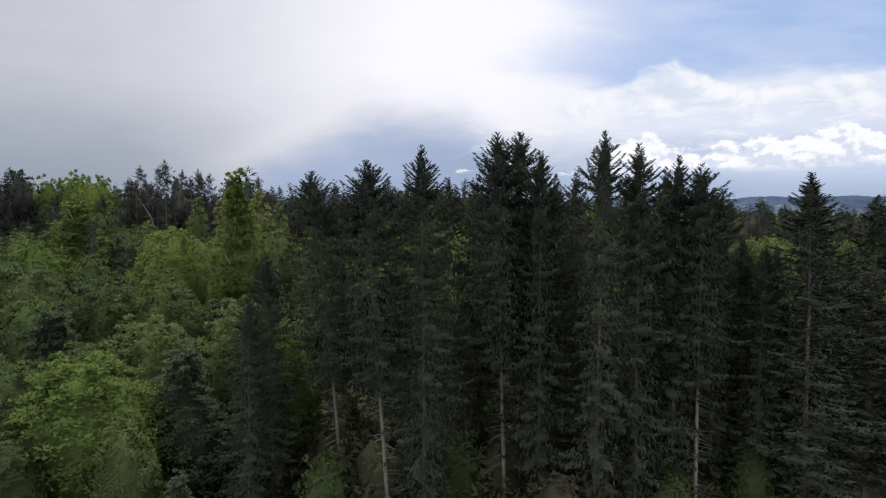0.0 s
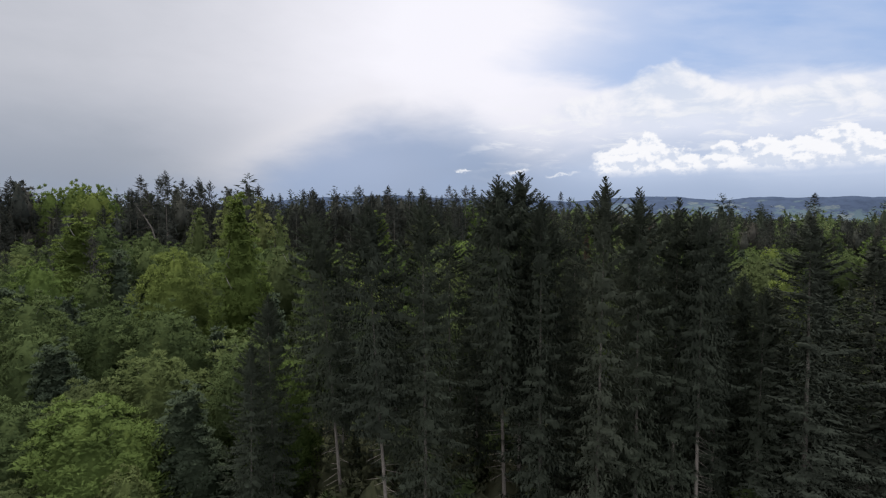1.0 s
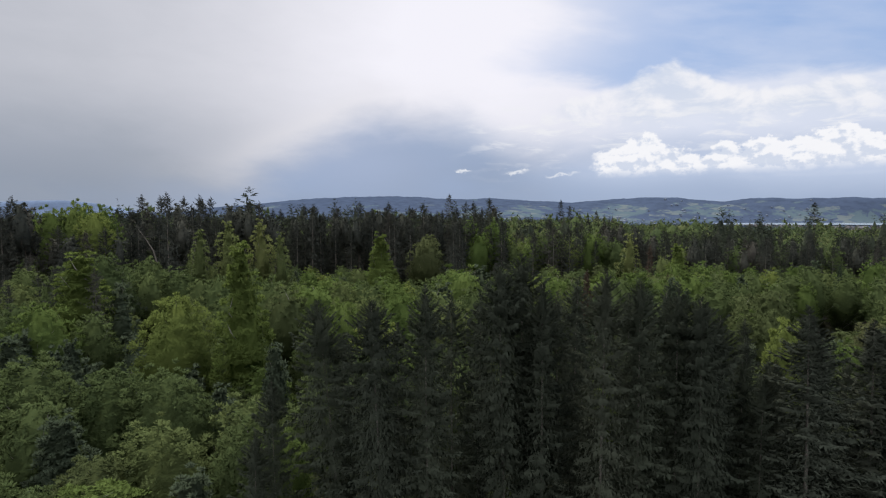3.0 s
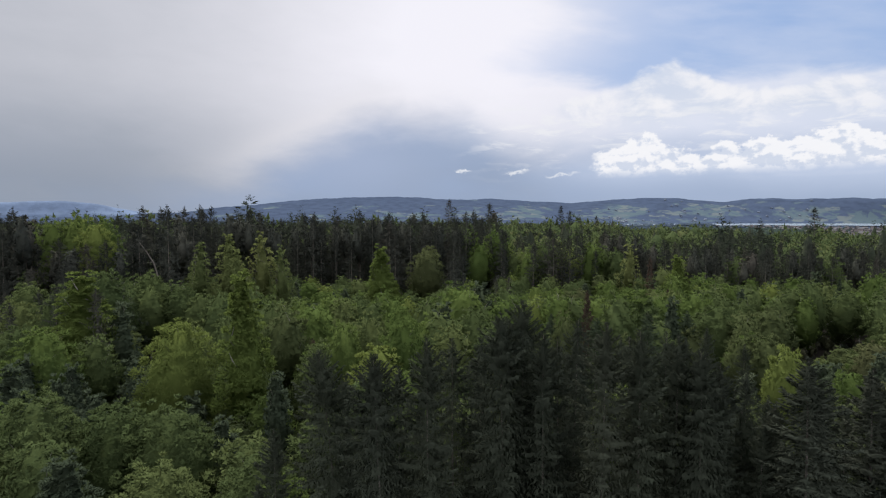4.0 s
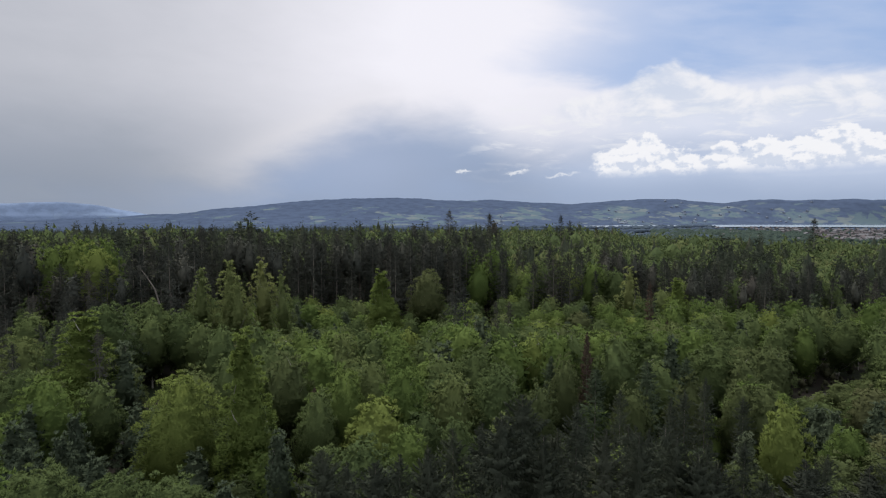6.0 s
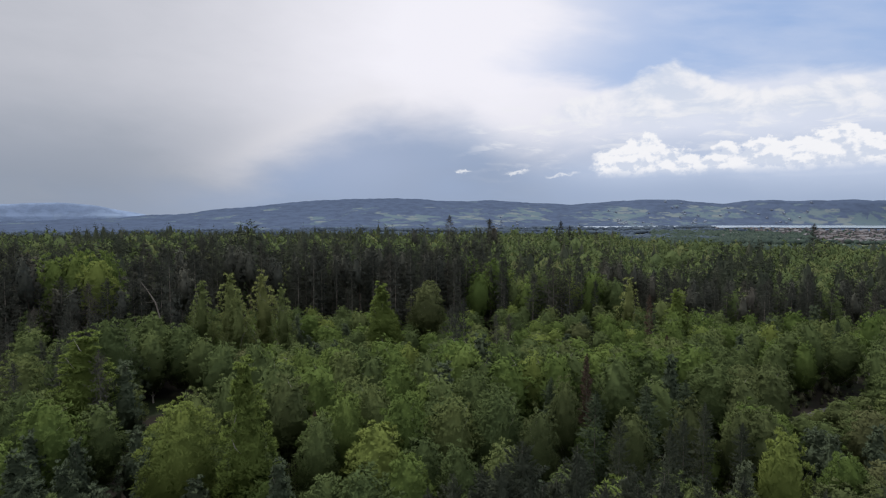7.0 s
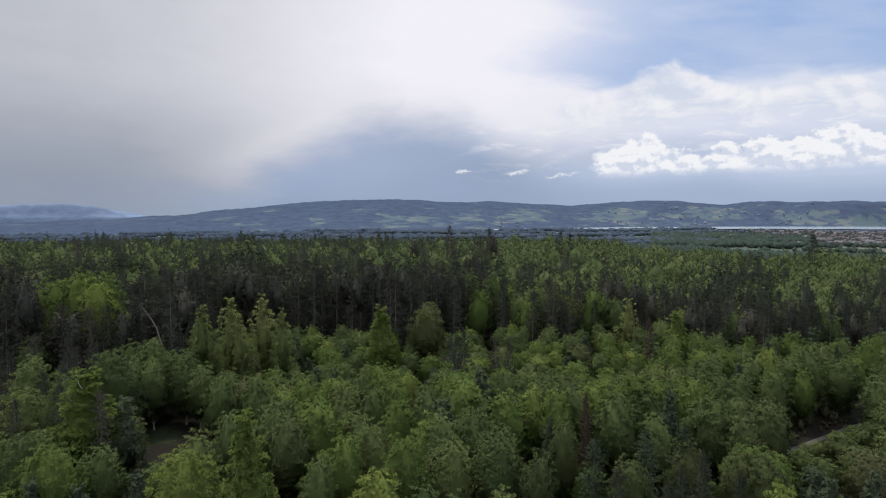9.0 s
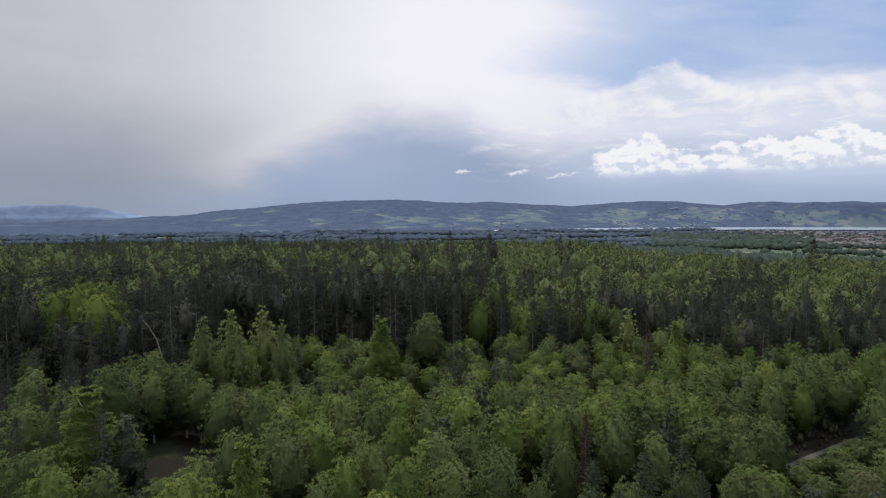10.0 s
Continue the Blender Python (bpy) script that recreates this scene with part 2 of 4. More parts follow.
def hill_material(name, woods, meadow, dry, cut):
    """Distant slopes: woods with hard edges, meadows and dry fields in long strips; haze goes in with the colours."""
    m, p, t = shader(name)
    axes = node("ShaderNodeSeparateXYZ")
    t.links.new(place(), axes.inputs[0])
    px, py, pz = (Ex(s) for s in axes.outputs)
    away = Ex.op("SQRT", px * px + py * py)
    pos = vec(Ex.op("ARCTAN2", px, py) * 2000.0, away * 0.42, pz * 0.8)
    big = fbm(pos, 0.0085, 4.0, 0.55, 0.4)
    small = fbm(pos, 0.030, 6.0, 0.65)
    plots = node("ShaderNodeTexVoronoi")
    plots.inputs["Scale"].default_value = 0.030
    t.links.new(pos, plots.inputs["Vector"])
    pick = node("ShaderNodeSeparateColor")
    t.links.new(plots.outputs["Color"], pick.inputs[0])
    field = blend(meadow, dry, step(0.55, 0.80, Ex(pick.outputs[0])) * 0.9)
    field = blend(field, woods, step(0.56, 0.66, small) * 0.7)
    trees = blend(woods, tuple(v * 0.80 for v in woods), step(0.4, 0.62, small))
    # woods thicken to the left, standing in for a cloud's shadow on the slopes
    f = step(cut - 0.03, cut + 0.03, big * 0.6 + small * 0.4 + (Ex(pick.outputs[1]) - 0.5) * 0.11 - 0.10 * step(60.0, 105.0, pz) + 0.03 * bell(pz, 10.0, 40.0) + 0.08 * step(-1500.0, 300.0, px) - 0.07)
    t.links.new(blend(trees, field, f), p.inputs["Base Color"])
    p.inputs["Roughness"].default_value = 1.0
    p.inputs["Specular IOR Level"].default_value = 0.0
    return m


def plain(name, colour, roughness=0.8, spec=0.3):
    m, p, t = shader(name)
    a = fbm(place(), 0.7, 4.0)
    t.links.new(blend(tuple(v * 0.8 for v in colour), colour, a), p.inputs["Base Color"])
    p.inputs["Roughness"].default_value, p.inputs["Specular IOR Level"].default_value = roughness, spec
    return m


GROUND = ground_material()
# air haze is put into these four base colours as a blue tint
HAZED_HILL = hill_material("haze_tinted_slopes", (0.050, 0.068, 0.109), (0.070, 0.098, 0.115), (0.100, 0.119, 0.127), 0.555)
HAZED_MOUNTAIN = hill_material("haze_tinted_mountains", (0.150, 0.198, 0.290), (0.155, 0.204, 0.290), (0.160, 0.210, 0.290), 0.56)
HAZED_WOODS = hill_material("haze_tinted_woods", (0.050, 0.067, 0.096), (0.054, 0.072, 0.096), (0.058, 0.076, 0.096), 0.5)
HAZED_WALL = hill_material("haze_tinted_plaster", (0.12, 0.145, 0.19), (0.14, 0.165, 0.21), (0.15, 0.175, 0.22), 0.5)
WATER = plain("lake_water", (0.24, 0.29, 0.34), 0.25, 0.5)
RENDER_WALL = plain("house_plaster", (0.115, 0.108, 0.115))
ROOF_TILE = plain("roof_tiles", (0.064, 0.055, 0.060))
ROOF_GREY = plain("grey_roofing", (0.085, 0.085, 0.095))


# ---- mesh building ----
rng = np.random.default_rng(7)


def mesh_of(name, V, F, material, smooth=False, normals=None):
    me = bpy.data.meshes.new(name)
    smooth = smooth or normals is not None
    V, F = np.asarray(V, dtype=np.float32), np.asarray(F, dtype=np.int32)
    me.vertices.add(len(V))
    me.vertices.foreach_set("co", V.ravel())
    k = F.shape[1]
    me.loops.add(F.size)
    me.loops.foreach_set("vertex_index", F.ravel())
    me.polygons.add(len(F))
    me.polygons.foreach_set("loop_start", np.arange(0, F.size, k, dtype=np.int32))
    me.polygons.foreach_set("use_smooth", np.full(len(F), smooth))
    me.update(calc_edges=True)
    if normals is not None:
        me.normals_split_custom_set_from_vertices(np.asarray(normals, dtype=np.float32))
    me.materials.append(material)
    return me


def part(name, me, parent, label=""):
    ob = new(name, me)
    ob.parent = parent
    return tagged(ob, label) if label else ob


def unit(v):
    return v / np.maximum(np.linalg.norm(v, axis=-1, keepdims=True), 1e-6)


def tube(points, radii, sides=7):
    """A tapered tube through points, closed at its tip."""
    P, n = np.asarray(points, float), len(points)
    ang = np.linspace(0, 2 * np.pi, sides, endpoint=False)
    d = unit(np.gradient(P, axis=0))
    ref = np.where(np.abs(d[:, 2:3]) > 0.9, [[1.0, 0, 0]], [[0, 0, 1.0]])
    a = unit(np.cross(d, ref))
    b = np.cross(d, a)
    V = (P[:, None] + np.asarray(radii)[:, None, None] * (a[:, None] * np.cos(ang)[:, None] + b[:, None] * np.sin(ang)[:, None])).reshape(-1, 3)
    i, j = np.meshgrid(np.arange(n - 1), np.arange(sides), indexing="ij")
    k = (j + 1) % sides
    F = np.stack([i * sides + j, i * sides + k, (i + 1) * sides + k, (i + 1) * sides + j], -1).reshape(-1, 4)
    return V, F


def join(pieces):
    Vs, Fs, o = [], [], 0
    for V, F in pieces:
        Vs.append(V)
        Fs.append(F + o)
        o += len(V)
    return np.concatenate(Vs), np.concatenate(Fs)


def shards(P, N, size, r, long=1.0):
    """One small leaf spray (a triangle) at each point, facing about N."""
    n = len(P)
    N = unit(N)
    t = unit(np.cross(N, unit(r.normal(size=(n, 3)))))
    b = np.cross(N, t)
    s = (size * r.uniform(0.65, 1.35, n))[:, None]
    V = np.stack([P + t * s * long, P - t * s * 0.5 + b * s * 0.75, P - t * s * 0.5 - b * s * 0.75], 1)
    return V.reshape(-1, 3), np.arange(3 * n).reshape(-1, 3)


def lit(V, F, want, keep):
    """Leaves take the light as the mass they belong to: normals lean towards want, one for each face."""
    T = V[F]
    g = unit(np.cross(T[:, 1] - T[:, 0], T[:, 2] - T[:, 0]))
    want = unit(want)
    back = (g * want).sum(1) < 0
    F = np.where(back[:, None], F[:, ::-1], F)
    n = unit(want * (1 - keep) + np.where(back[:, None], -g, g) * keep)
    N = np.zeros_like(V)
    for k in range(3):
        np.add.at(N, F[:, k], n)
    return F, unit(N)


def rounded(V, F, mid, squash, keep, up=0.0):
    """Normals that lean outwards from the line mid(z)."""
    c = V[F].mean(1)
    return lit(V, F, unit((c - mid(c[:, 2])) * squash) + [0, 0, up], keep)


def trunk_path(h, bend, r, n=9):
    z = np.linspace(0, h, n)
    w = np.cumsum(r.normal(0, bend, (n, 2)), 0) * (z / h)[:, None]
    return np.column_stack([w, z])


def along(path, z):
    return np.column_stack([np.interp(z, path[:, 2], path[:, 0]), np.interp(z, path[:, 2], path[:, 1]), z])


def conifer_crown(path, h, base, rmax, r, gap, per, sprays, size, shape=0.75, droop=0.30, ragged=0.25, hang=0.6):
    """Whorls of branches that sag and turn up at the tip, set with hanging and sideways twigs."""
    zs = np.concatenate([np.arange(base, h - 4.0, gap), np.arange(h - 4.0, h - 0.1, max(0.09, gap * 0.36))])
    zs = zs + r.uniform(-0.5, 0.5, len(zs)) * gap * 0.7
    up = np.clip((h - zs) / (h - base), 0.012, 1)
    L = rmax * (1 - np.exp(-shape * up)) / (1 - math.exp(-shape)) * np.clip(0.62 + (1 - up) * 2.0, 0, 1)
    Z = np.repeat(zs, per)
    Z = np.minimum(Z + r.uniform(-0.5, 0.5, len(Z)) * gap, h - 0.2)
    U = np.repeat(up, per)
    n = len(Z)
    L = np.repeat(L, per) * (1 + r.uniform(-2 * ragged, ragged, n) * np.clip(0.35 + U * 4, 0, 1)) * np.clip(0.30 + U * 8, 0, 1) + 0.10
    az = r.uniform(0, 2 * np.pi, n)
    keep = r.uniform(0, 1, n) > 0.10 + 0.10 * (U < 0.3) + 0.22 * (np.sin(az * 2 + Z * 0.9 + r.uniform(0, 6)) > 0.75)
    Z, U, L, az = Z[keep], U[keep], L[keep], az[keep]
    n = len(Z)
    s = ((np.arange(sprays) + r.uniform(0, 1, (n, sprays))) / sprays) ** 0.6
    rise = np.interp(U, [0, 0.08, 0.25, 0.55], [0.75, 0.48, 0.12, -droop]) + r.uniform(-0.14, 0.14, n)
    O = along(path, Z)
    out = np.stack([np.cos(az), np.sin(az), np.zeros(n)], -1)
    side = np.stack([-np.sin(az), np.cos(az), np.zeros(n)], -1)
    P = O[:, None] + out[:, None] * (s * L[:, None])[..., None]
    P[..., 2] += rise[:, None] * L[:, None] * s + 0.26 * L[:, None] * s ** 3
    P += side[:, None] * (r.uniform(-1, 1, (n, sprays)) * 0.20 * (L[:, None] * (1.1 - 0.8 * s)))[..., None]
    sg = np.where(r.uniform(0, 1, (n, sprays)) < 0.5, -1.0, 1.0)
    ln = size * r.uniform(0.6, 1.4, (n, sprays)) * (np.clip(0.30 + 0.42 * L, 0.34, 1.0) * np.clip(0.6 + 1.6 * U, 0, 1))[:, None]
    falls = r.uniform(0, 1, (n, sprays)) < hang * np.clip(U * 4 - 0.4, 0, 1)[:, None]
    d = side[:, None] * (sg * np.where(falls, 0.22, 0.60))[..., None] + out[:, None] * np.where(falls, 0.30, r.uniform(0.4, 1.0, (n, sprays)))[..., None]
    d[..., 2] += np.where(falls, -r.uniform(0.6, 1.3, (n, sprays)), r.uniform(-0.30, 0.20, (n, sprays)) + np.clip(0.6 - U * 3, 0, 0.5)[:, None])
    tip = P + unit(d) * ln[..., None]
    w = unit(np.cross(unit(d), r.normal(size=d.shape) * 0.8 + np.where(falls[..., None], out[:, None], np.array([0, 0, 1.2])))) * (np.where(falls, 0.19, 0.21) * ln)[..., None]
    V = np.stack([P - w, P + w, tip], 2).reshape(-1, 3)
    return V, np.arange(len(V)).reshape(-1, 3)


def egg(radius, shape):
    """Profile of a leafy crown, from its foot (0) to its top (1)."""
    def radii(u):
        q = np.clip(u * 3.0, 0.05, 1) ** 0.6 * (1 - np.clip(u, 0, 0.995) ** 3.0) ** 0.62
        return radius * (q * (1 - 0.45 * u) if shape == "column" else np.clip(1.08 - u, 0, 1) ** 0.8 * np.clip(u * 6, 0.2, 1) if shape == "cone" else q)
    return radii


def core(path, base, top, radii, r, rings, sides, lumps):
    """The dense inner foliage of a crown, lumpy; radii: its profile from base to top."""
    u = np.linspace(0, 1, rings)
    ang = np.linspace(0, 2 * np.pi, sides, endpoint=False)
    w = sum(np.sin(k * ang[None] + r.uniform(0, 6.28) + m * u[:, None] * 5) * g for k, m, g in ((2, 1.0, 0.45), (3, -2.0, 0.35), (5, 3.0, 0.3)))
    w = w + r.uniform(-0.5, 0.5, (rings, sides))
    rad = np.maximum(radii(u)[:, None] * (1 + lumps * w), 0.01)
    mid = along(path, base + (top - base) * u)
    V = np.stack([mid[:, 0:1] + rad * np.cos(ang), mid[:, 1:2] + rad * np.sin(ang), mid[:, 2:3] + 0 * rad + r.uniform(-0.3, 0.3, rad.shape) * (top - base) / rings], -1).reshape(-1, 3)
    i, j = np.meshgrid(np.arange(rings - 1), np.arange(sides), indexing="ij")
    k = (j + 1) % sides
    a, c, d, e = i * sides + j, i * sides + k, (i + 1) * sides + k, (i + 1) * sides + j
    return V, np.concatenate([np.stack([a, c, d], -1).reshape(-1, 3), np.stack([a, d, e], -1).reshape(-1, 3)])


def leafy_crown(path, h, base, radius, r, clumps, each, size, shape="round", solid=0.62, keep=0.15):
    """A crown of many leafy clumps on limbs: each a dome of leaf sprays that fan outwards and upwards, round a sparser mass."""
    radii = egg(radius, shape)
    q = np.linspace(0.03, 0.97, 200)
    w = np.cumsum(radii(q) + 0.15 * radius)
    u = np.interp((np.arange(clumps) + r.uniform(0.1, 0.9, clumps)) / clumps, w / w[-1], q)
    ang = np.arange(clumps) * 2.39996 + r.uniform(-0.6, 0.6, clumps)
    bulge = 1 + 0.16 * np.sin(2 * ang + r.uniform(0, 6)) * np.sin(3 * u + r.uniform(0, 6)) + 0.10 * np.sin(3 * ang + 7 * u + r.uniform(0, 6))
    flat = np.column_stack([np.cos(ang), np.sin(ang), 0 * u])
    def dome(f, v):
        return unit(f * (radii(v) / radius)[:, None] * 1.1 + np.column_stack([0 * v, 0 * v, 1.5 * np.clip((v - 0.5) / 0.5, -0.5, 1)]))

    out = dome(flat, u)
    C = along(path, np.minimum(base + (h - base) * u, h)) + flat * (radii(u) * bulge * r.uniform(0.70, 0.92, clumps))[:, None]
    C[:, 2] += r.uniform(-0.03, 0.03, clumps) * (h - base)
    big = radius * r.uniform(0.14, 0.28, clumps) * np.clip(radii(u) / radius, 0.45, 1)
    k = np.repeat(np.arange(clumps), each)
    n = len(k)
    way = unit(r.normal(size=(n, 3)) * 0.75 + out[k] * 0.75 + [0, 0, 0.5])
    deep = r.uniform(0.2, 1, n) ** 0.45 + (r.uniform(0, 1, n) < 0.07) * r.uniform(0.1, 0.4, n)
    P = C[k] + way * (big[k] * deep)[:, None] * [1.05, 1.05, 0.85]
    d = unit(way * 0.8 + [0, 0, 0.4] + r.normal(size=(n, 3)) * 0.5)
    b = unit(np.cross(unit(way + r.normal(size=(n, 3)) * 0.45), d))
    s = (size * r.uniform(0.6, 1.4, n))[:, None]
    V = np.stack([P + d * s * 1.5, P - d * s * 0.5 + b * s * 0.46, P - d * s * 0.4 - b * s * 0.46], 1).reshape(-1, 3)
    F = np.arange(3 * n).reshape(-1, 3)
    want = unit(way * 0.20 + out[k] * 0.85 + [0, 0, 0.1 if shape == "round" else 0.45])
    if solid:
        m = n // 3
        u2, a2 = r.uniform(0.02, 0.97, m), r.uniform(0, 6.28, m)
        f2 = np.column_stack([np.cos(a2), np.sin(a2), 0 * a2])
        o2 = dome(f2, u2)
        Q = along(path, base + (h - base) * u2 * 0.96) + f2 * (radii(u2) * r.uniform(solid, solid + 0.16, m))[:, None]
        fill = shards(Q, o2 + r.normal(size=(m, 3)) * 0.4, size * 1.25, r)
        mass = core(path, base + 0.06 * (h - base), base + 0.90 * (h - base), lambda x: radii(x) * solid, r, 9, 11, 0.22)
        c = mass[0][mass[1]].mean(1)
        inward = unit((c - along(path, np.full(len(c), base + 0.5 * (h - base)))) * [1, 1, 0.6])
        V, F = join([(V, F), fill, mass])
        want = np.concatenate([want, o2, inward])
    F, N = lit(V, F, want, keep)
    return V, F, N, C


def spire(rmax, shape, r):
    """Profile of a conifer, tier over tier."""
    ph = r.uniform(0, 1)
    return lambda u: rmax * (1 - np.exp(-shape * (1.001 - u))) / (1 - math.exp(-shape)) * np.clip(0.62 + u * 2, 0, 1) * (0.80 + 0.35 * np.mod(-u * 9 + ph, 1))


def smooth01(a, b, x):
    t = np.clip((x - a) / (b - a), 0, 1)
    return t * t * (3 - 2 * t)


def wave(x, y, s, k=0.0):
    return (np.sin(x * s + 1.3 + k) * np.cos(y * s * 1.1 - 0.7 + 2 * k) + 0.6 * np.sin(x * s * 2.3 - y * s * 1.7 + 3 * k) + 0.35 * np.cos(x * s * 4.9 + y * s * 4.1 + k)) / 1.95


def height(x, y):
    """The lie of the land: level wood, then falling to the lake."""
    x, y = np.asarray(x, float), np.asarray(y, float)
    d = np.hypot(x, y)
    start = 690 - 200 * smooth01(0.15, 0.5, np.arctan2(x, y))
    return -48 * smooth01(0, 1, (d - start) / 950) - 5 * smooth01(1650, 3000, d) + 0.4 * wave(x, y, 0.05) * smooth01(10, 60, d)


# ---- ground, water, hills ----
def sector(r0, r1, a0, a1, nr, na, fn, power=1.0):
    """A patch in rings round the origin; a: radians from straight ahead, to the right."""
    rr = r0 + (r1 - r0) * np.linspace(0, 1, nr) ** power
    aa = np.linspace(a0, a1, na)
    R, T = np.meshgrid(rr, aa, indexing="ij")
    X, Y = R * np.sin(T), R * np.cos(T)
    V = np.column_stack([X.ravel(), Y.ravel(), fn(X, Y, R, T).ravel()])
    i, j = np.meshgrid(np.arange(nr - 1), np.arange(na - 1), indexing="ij")
    F = np.stack([i * na + j, i * na + j + 1, (i + 1) * na + j + 1, (i + 1) * na + j], -1).reshape(-1, 4)
    return V, F[:, ::-1]


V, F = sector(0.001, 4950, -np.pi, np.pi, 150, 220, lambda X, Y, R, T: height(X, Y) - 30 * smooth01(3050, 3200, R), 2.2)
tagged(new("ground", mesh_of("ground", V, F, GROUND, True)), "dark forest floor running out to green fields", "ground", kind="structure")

LAKE = -50.0


def shore(T):
    """How far off the lake's far shore lies, at each bearing."""
    return 3140 + 1560 * np.clip((T - 0.04) / 0.61, 0, 1.25)


def near_shore(T):
    return shore(T) - 90 - 560 * np.clip((T - 0.04) / 0.61, 0, 1.1) - 25 * np.sin(T * 60) - 18 * np.sin(T * 143 + 1)


def band(a0, a1, na, near, far, z):
    """A level strip of water between two shores."""
    T = np.linspace(a0, a1, na)
    R = np.stack([near(T), (near(T) + far(T)) / 2, far(T)], 0)
    V = np.column_stack([(R * np.sin(T)).ravel(), (R * np.cos(T)).ravel(), np.full(R.size, z)])
    i, j = np.meshgrid(np.arange(2), np.arange(na - 1), indexing="ij")
    return V, np.stack([i * na + j, i * na + j + 1, (i + 1) * na + j + 1, (i + 1) * na + j], -1).reshape(-1, 4)[:, ::-1]


V, F = band(0.03, 0.95, 160, near_shore, lambda T: shore(T) + 60, LAKE)
tagged(new("lake", mesh_of("lake", V, F, WATER, True)), "pale grey lake below wooded hills", "lake", kind="structure")
V, F = band(-0.17, -0.02, 60, lambda T: 2990 + 60 * np.sin(T * 40), lambda T: 3100 + 0 * T, LAKE)
tagged(new("lake", mesh_of("lake_arm", V, F, WATER, True)), "narrow pale arm of the lake", "lake", kind="structure")

# swells on the ridge: bearing, half width, height over its shoulder
SWELLS = [(-0.10, 0.13, 38), (0.09, 0.04, 16), (0.34, 0.06, 28), (0.44, 0.03, -12), (0.21, 0.035, -12), (0.50, 0.04, 16), (0.60, 0.04, 16), (0.80, 0.10, 26), (-0.36, 0.05, 12), (-0.52, 0.10, 26), (-0.46, 0.03, 6)]


def ridge(T):
    return 142 * smooth01(-0.54, -0.20, T) + sum(h * np.exp(-(((T - c) / w) ** 2)) for c, w, h in SWELLS)


def hill_height(X, Y, R, T):
    s = shore(T)
    up = np.clip((R - s) / (4870 - s), 0, 1)
    up = 0.35 * up + 0.65 * smooth01(0.1, 1, up)
    lie = ridge(T) + 26 + 7 * wave(X, Y, 0.010) + 3 * wave(X, Y, 0.035, 1.0) + 1.6 * wave(X, Y, 0.11, 2.0)
    return LAKE - 5 + 7 * smooth01(0, 40, R - s) + (lie - 16) * up + 6 * wave(X, Y, 0.02, 2.0) * up * (1 - up) * 2


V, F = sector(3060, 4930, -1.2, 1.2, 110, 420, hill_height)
tagged(new("hill_range", mesh_of("hill_range", V, F, HAZED_HILL, True)), "long wooded hill range, meadows tinted blue for haze", "hills", kind="structure")
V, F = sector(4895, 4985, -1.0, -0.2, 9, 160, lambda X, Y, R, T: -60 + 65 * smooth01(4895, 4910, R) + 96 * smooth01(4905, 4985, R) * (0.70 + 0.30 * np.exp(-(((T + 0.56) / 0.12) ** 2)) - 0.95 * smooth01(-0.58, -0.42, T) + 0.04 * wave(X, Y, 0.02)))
tagged(new("mountain_range", mesh_of("mountain_range", V, F, HAZED_MOUNTAIN, True)), "skyline mountains, haze put in as pale blue", "mountains", kind="structure")


# ---- trees ----
KINDS = {
    # name, leaf, bark, crown shape, crown base, crown radius (both for one metre of height), label, category
    "beech": ("beech_tree", BEECH, BARK_GREY, "round", 0.13, 0.232, "young beech in fresh yellow-green spring leaf", "beech"),
    "maple": ("maple_tree", MAPLE, BARK_GREY, "round", 0.11, 0.225, "maple with a rounded mid-green leafy crown", "maple"),
    "ash": ("ash_tree", MAPLE, BARK_GREY, "round", 0.11, 0.215, "ash with an upright oval green crown", "ash"),
    "alder": ("alder_tree", ALDER, BARK_GREY, "cone", 0.12, 0.20, "alder with dull bluish-green foliage", "alder"),
    "oak": ("oak_tree", OAK, BARK_GREY, "round", 0.25, 0.22, "oak just budding, thin brownish-olive crown", "oak"),
    "column": ("hornbeam_tree", HORNBEAM, BARK_GREY, "column", 0.06, 0.135, "tall slender hornbeam in bright green leaf", "hornbeam"),
    "cone": ("lime_tree", HORNBEAM, BARK_GREY, "cone", 0.10, 0.19, "pointed lime tree in light green leaf", "lime tree"),
    "birch": ("birch_tree", BIRCH, BARK_GREY, "column", 0.16, 0.19, "tall airy birch with sparse light leaves", "birch"),
    "shrub": ("shrub", SCRUB, BARK_GREY, "round", 0.02, 0.42, "low olive-green shrub under the trees", "shrub"),
    "spruce": ("spruce_tree", SPRUCE, BARK_SPRUCE, "spruce", 0.16, 0.106, "tall dark spruce with drooping branches", "spruce"),
    "bare": ("spruce_tree", SPRUCE, BARK_SPRUCE, "spruce", 0.45, 0.104, "dark spruce with a long bare pale trunk", "spruce"),
    "fir": ("fir_tree", FIR, BARK_SPRUCE, "fir", 0.16, 0.115, "dark fir with tiered level branches", "fir"),
    # the old* kinds are taller, broader and darker in tone
    "oldspruce": ("spruce_tree", DARK_NEEDLES, BARK_SPRUCE, "spruce", 0.13, 0.122, "tall spruce, almost black, in a dense stand", "spruce"),
    "oldfir": ("fir_tree", DARK_NEEDLES, BARK_SPRUCE, "fir", 0.14, 0.125, "tall dark fir in a dense stand", "fir"),
    "pine": ("pine_tree", DARK_NEEDLES, BARK_PINE, "pine", 0.52, 0.115, "tall pine with a bare trunk and dark crown", "pine"),
    "brown": ("dead_spruce", BROWN, BARK_SPRUCE, "fir", 0.08, 0.11, "dying spruce with thin brown needles", "spruce"),
    "young": ("young_spruce", YOUNG, BARK_SPRUCE, "fir", 0.05, 0.15, "young dark green conical spruce", "spruce"),
}
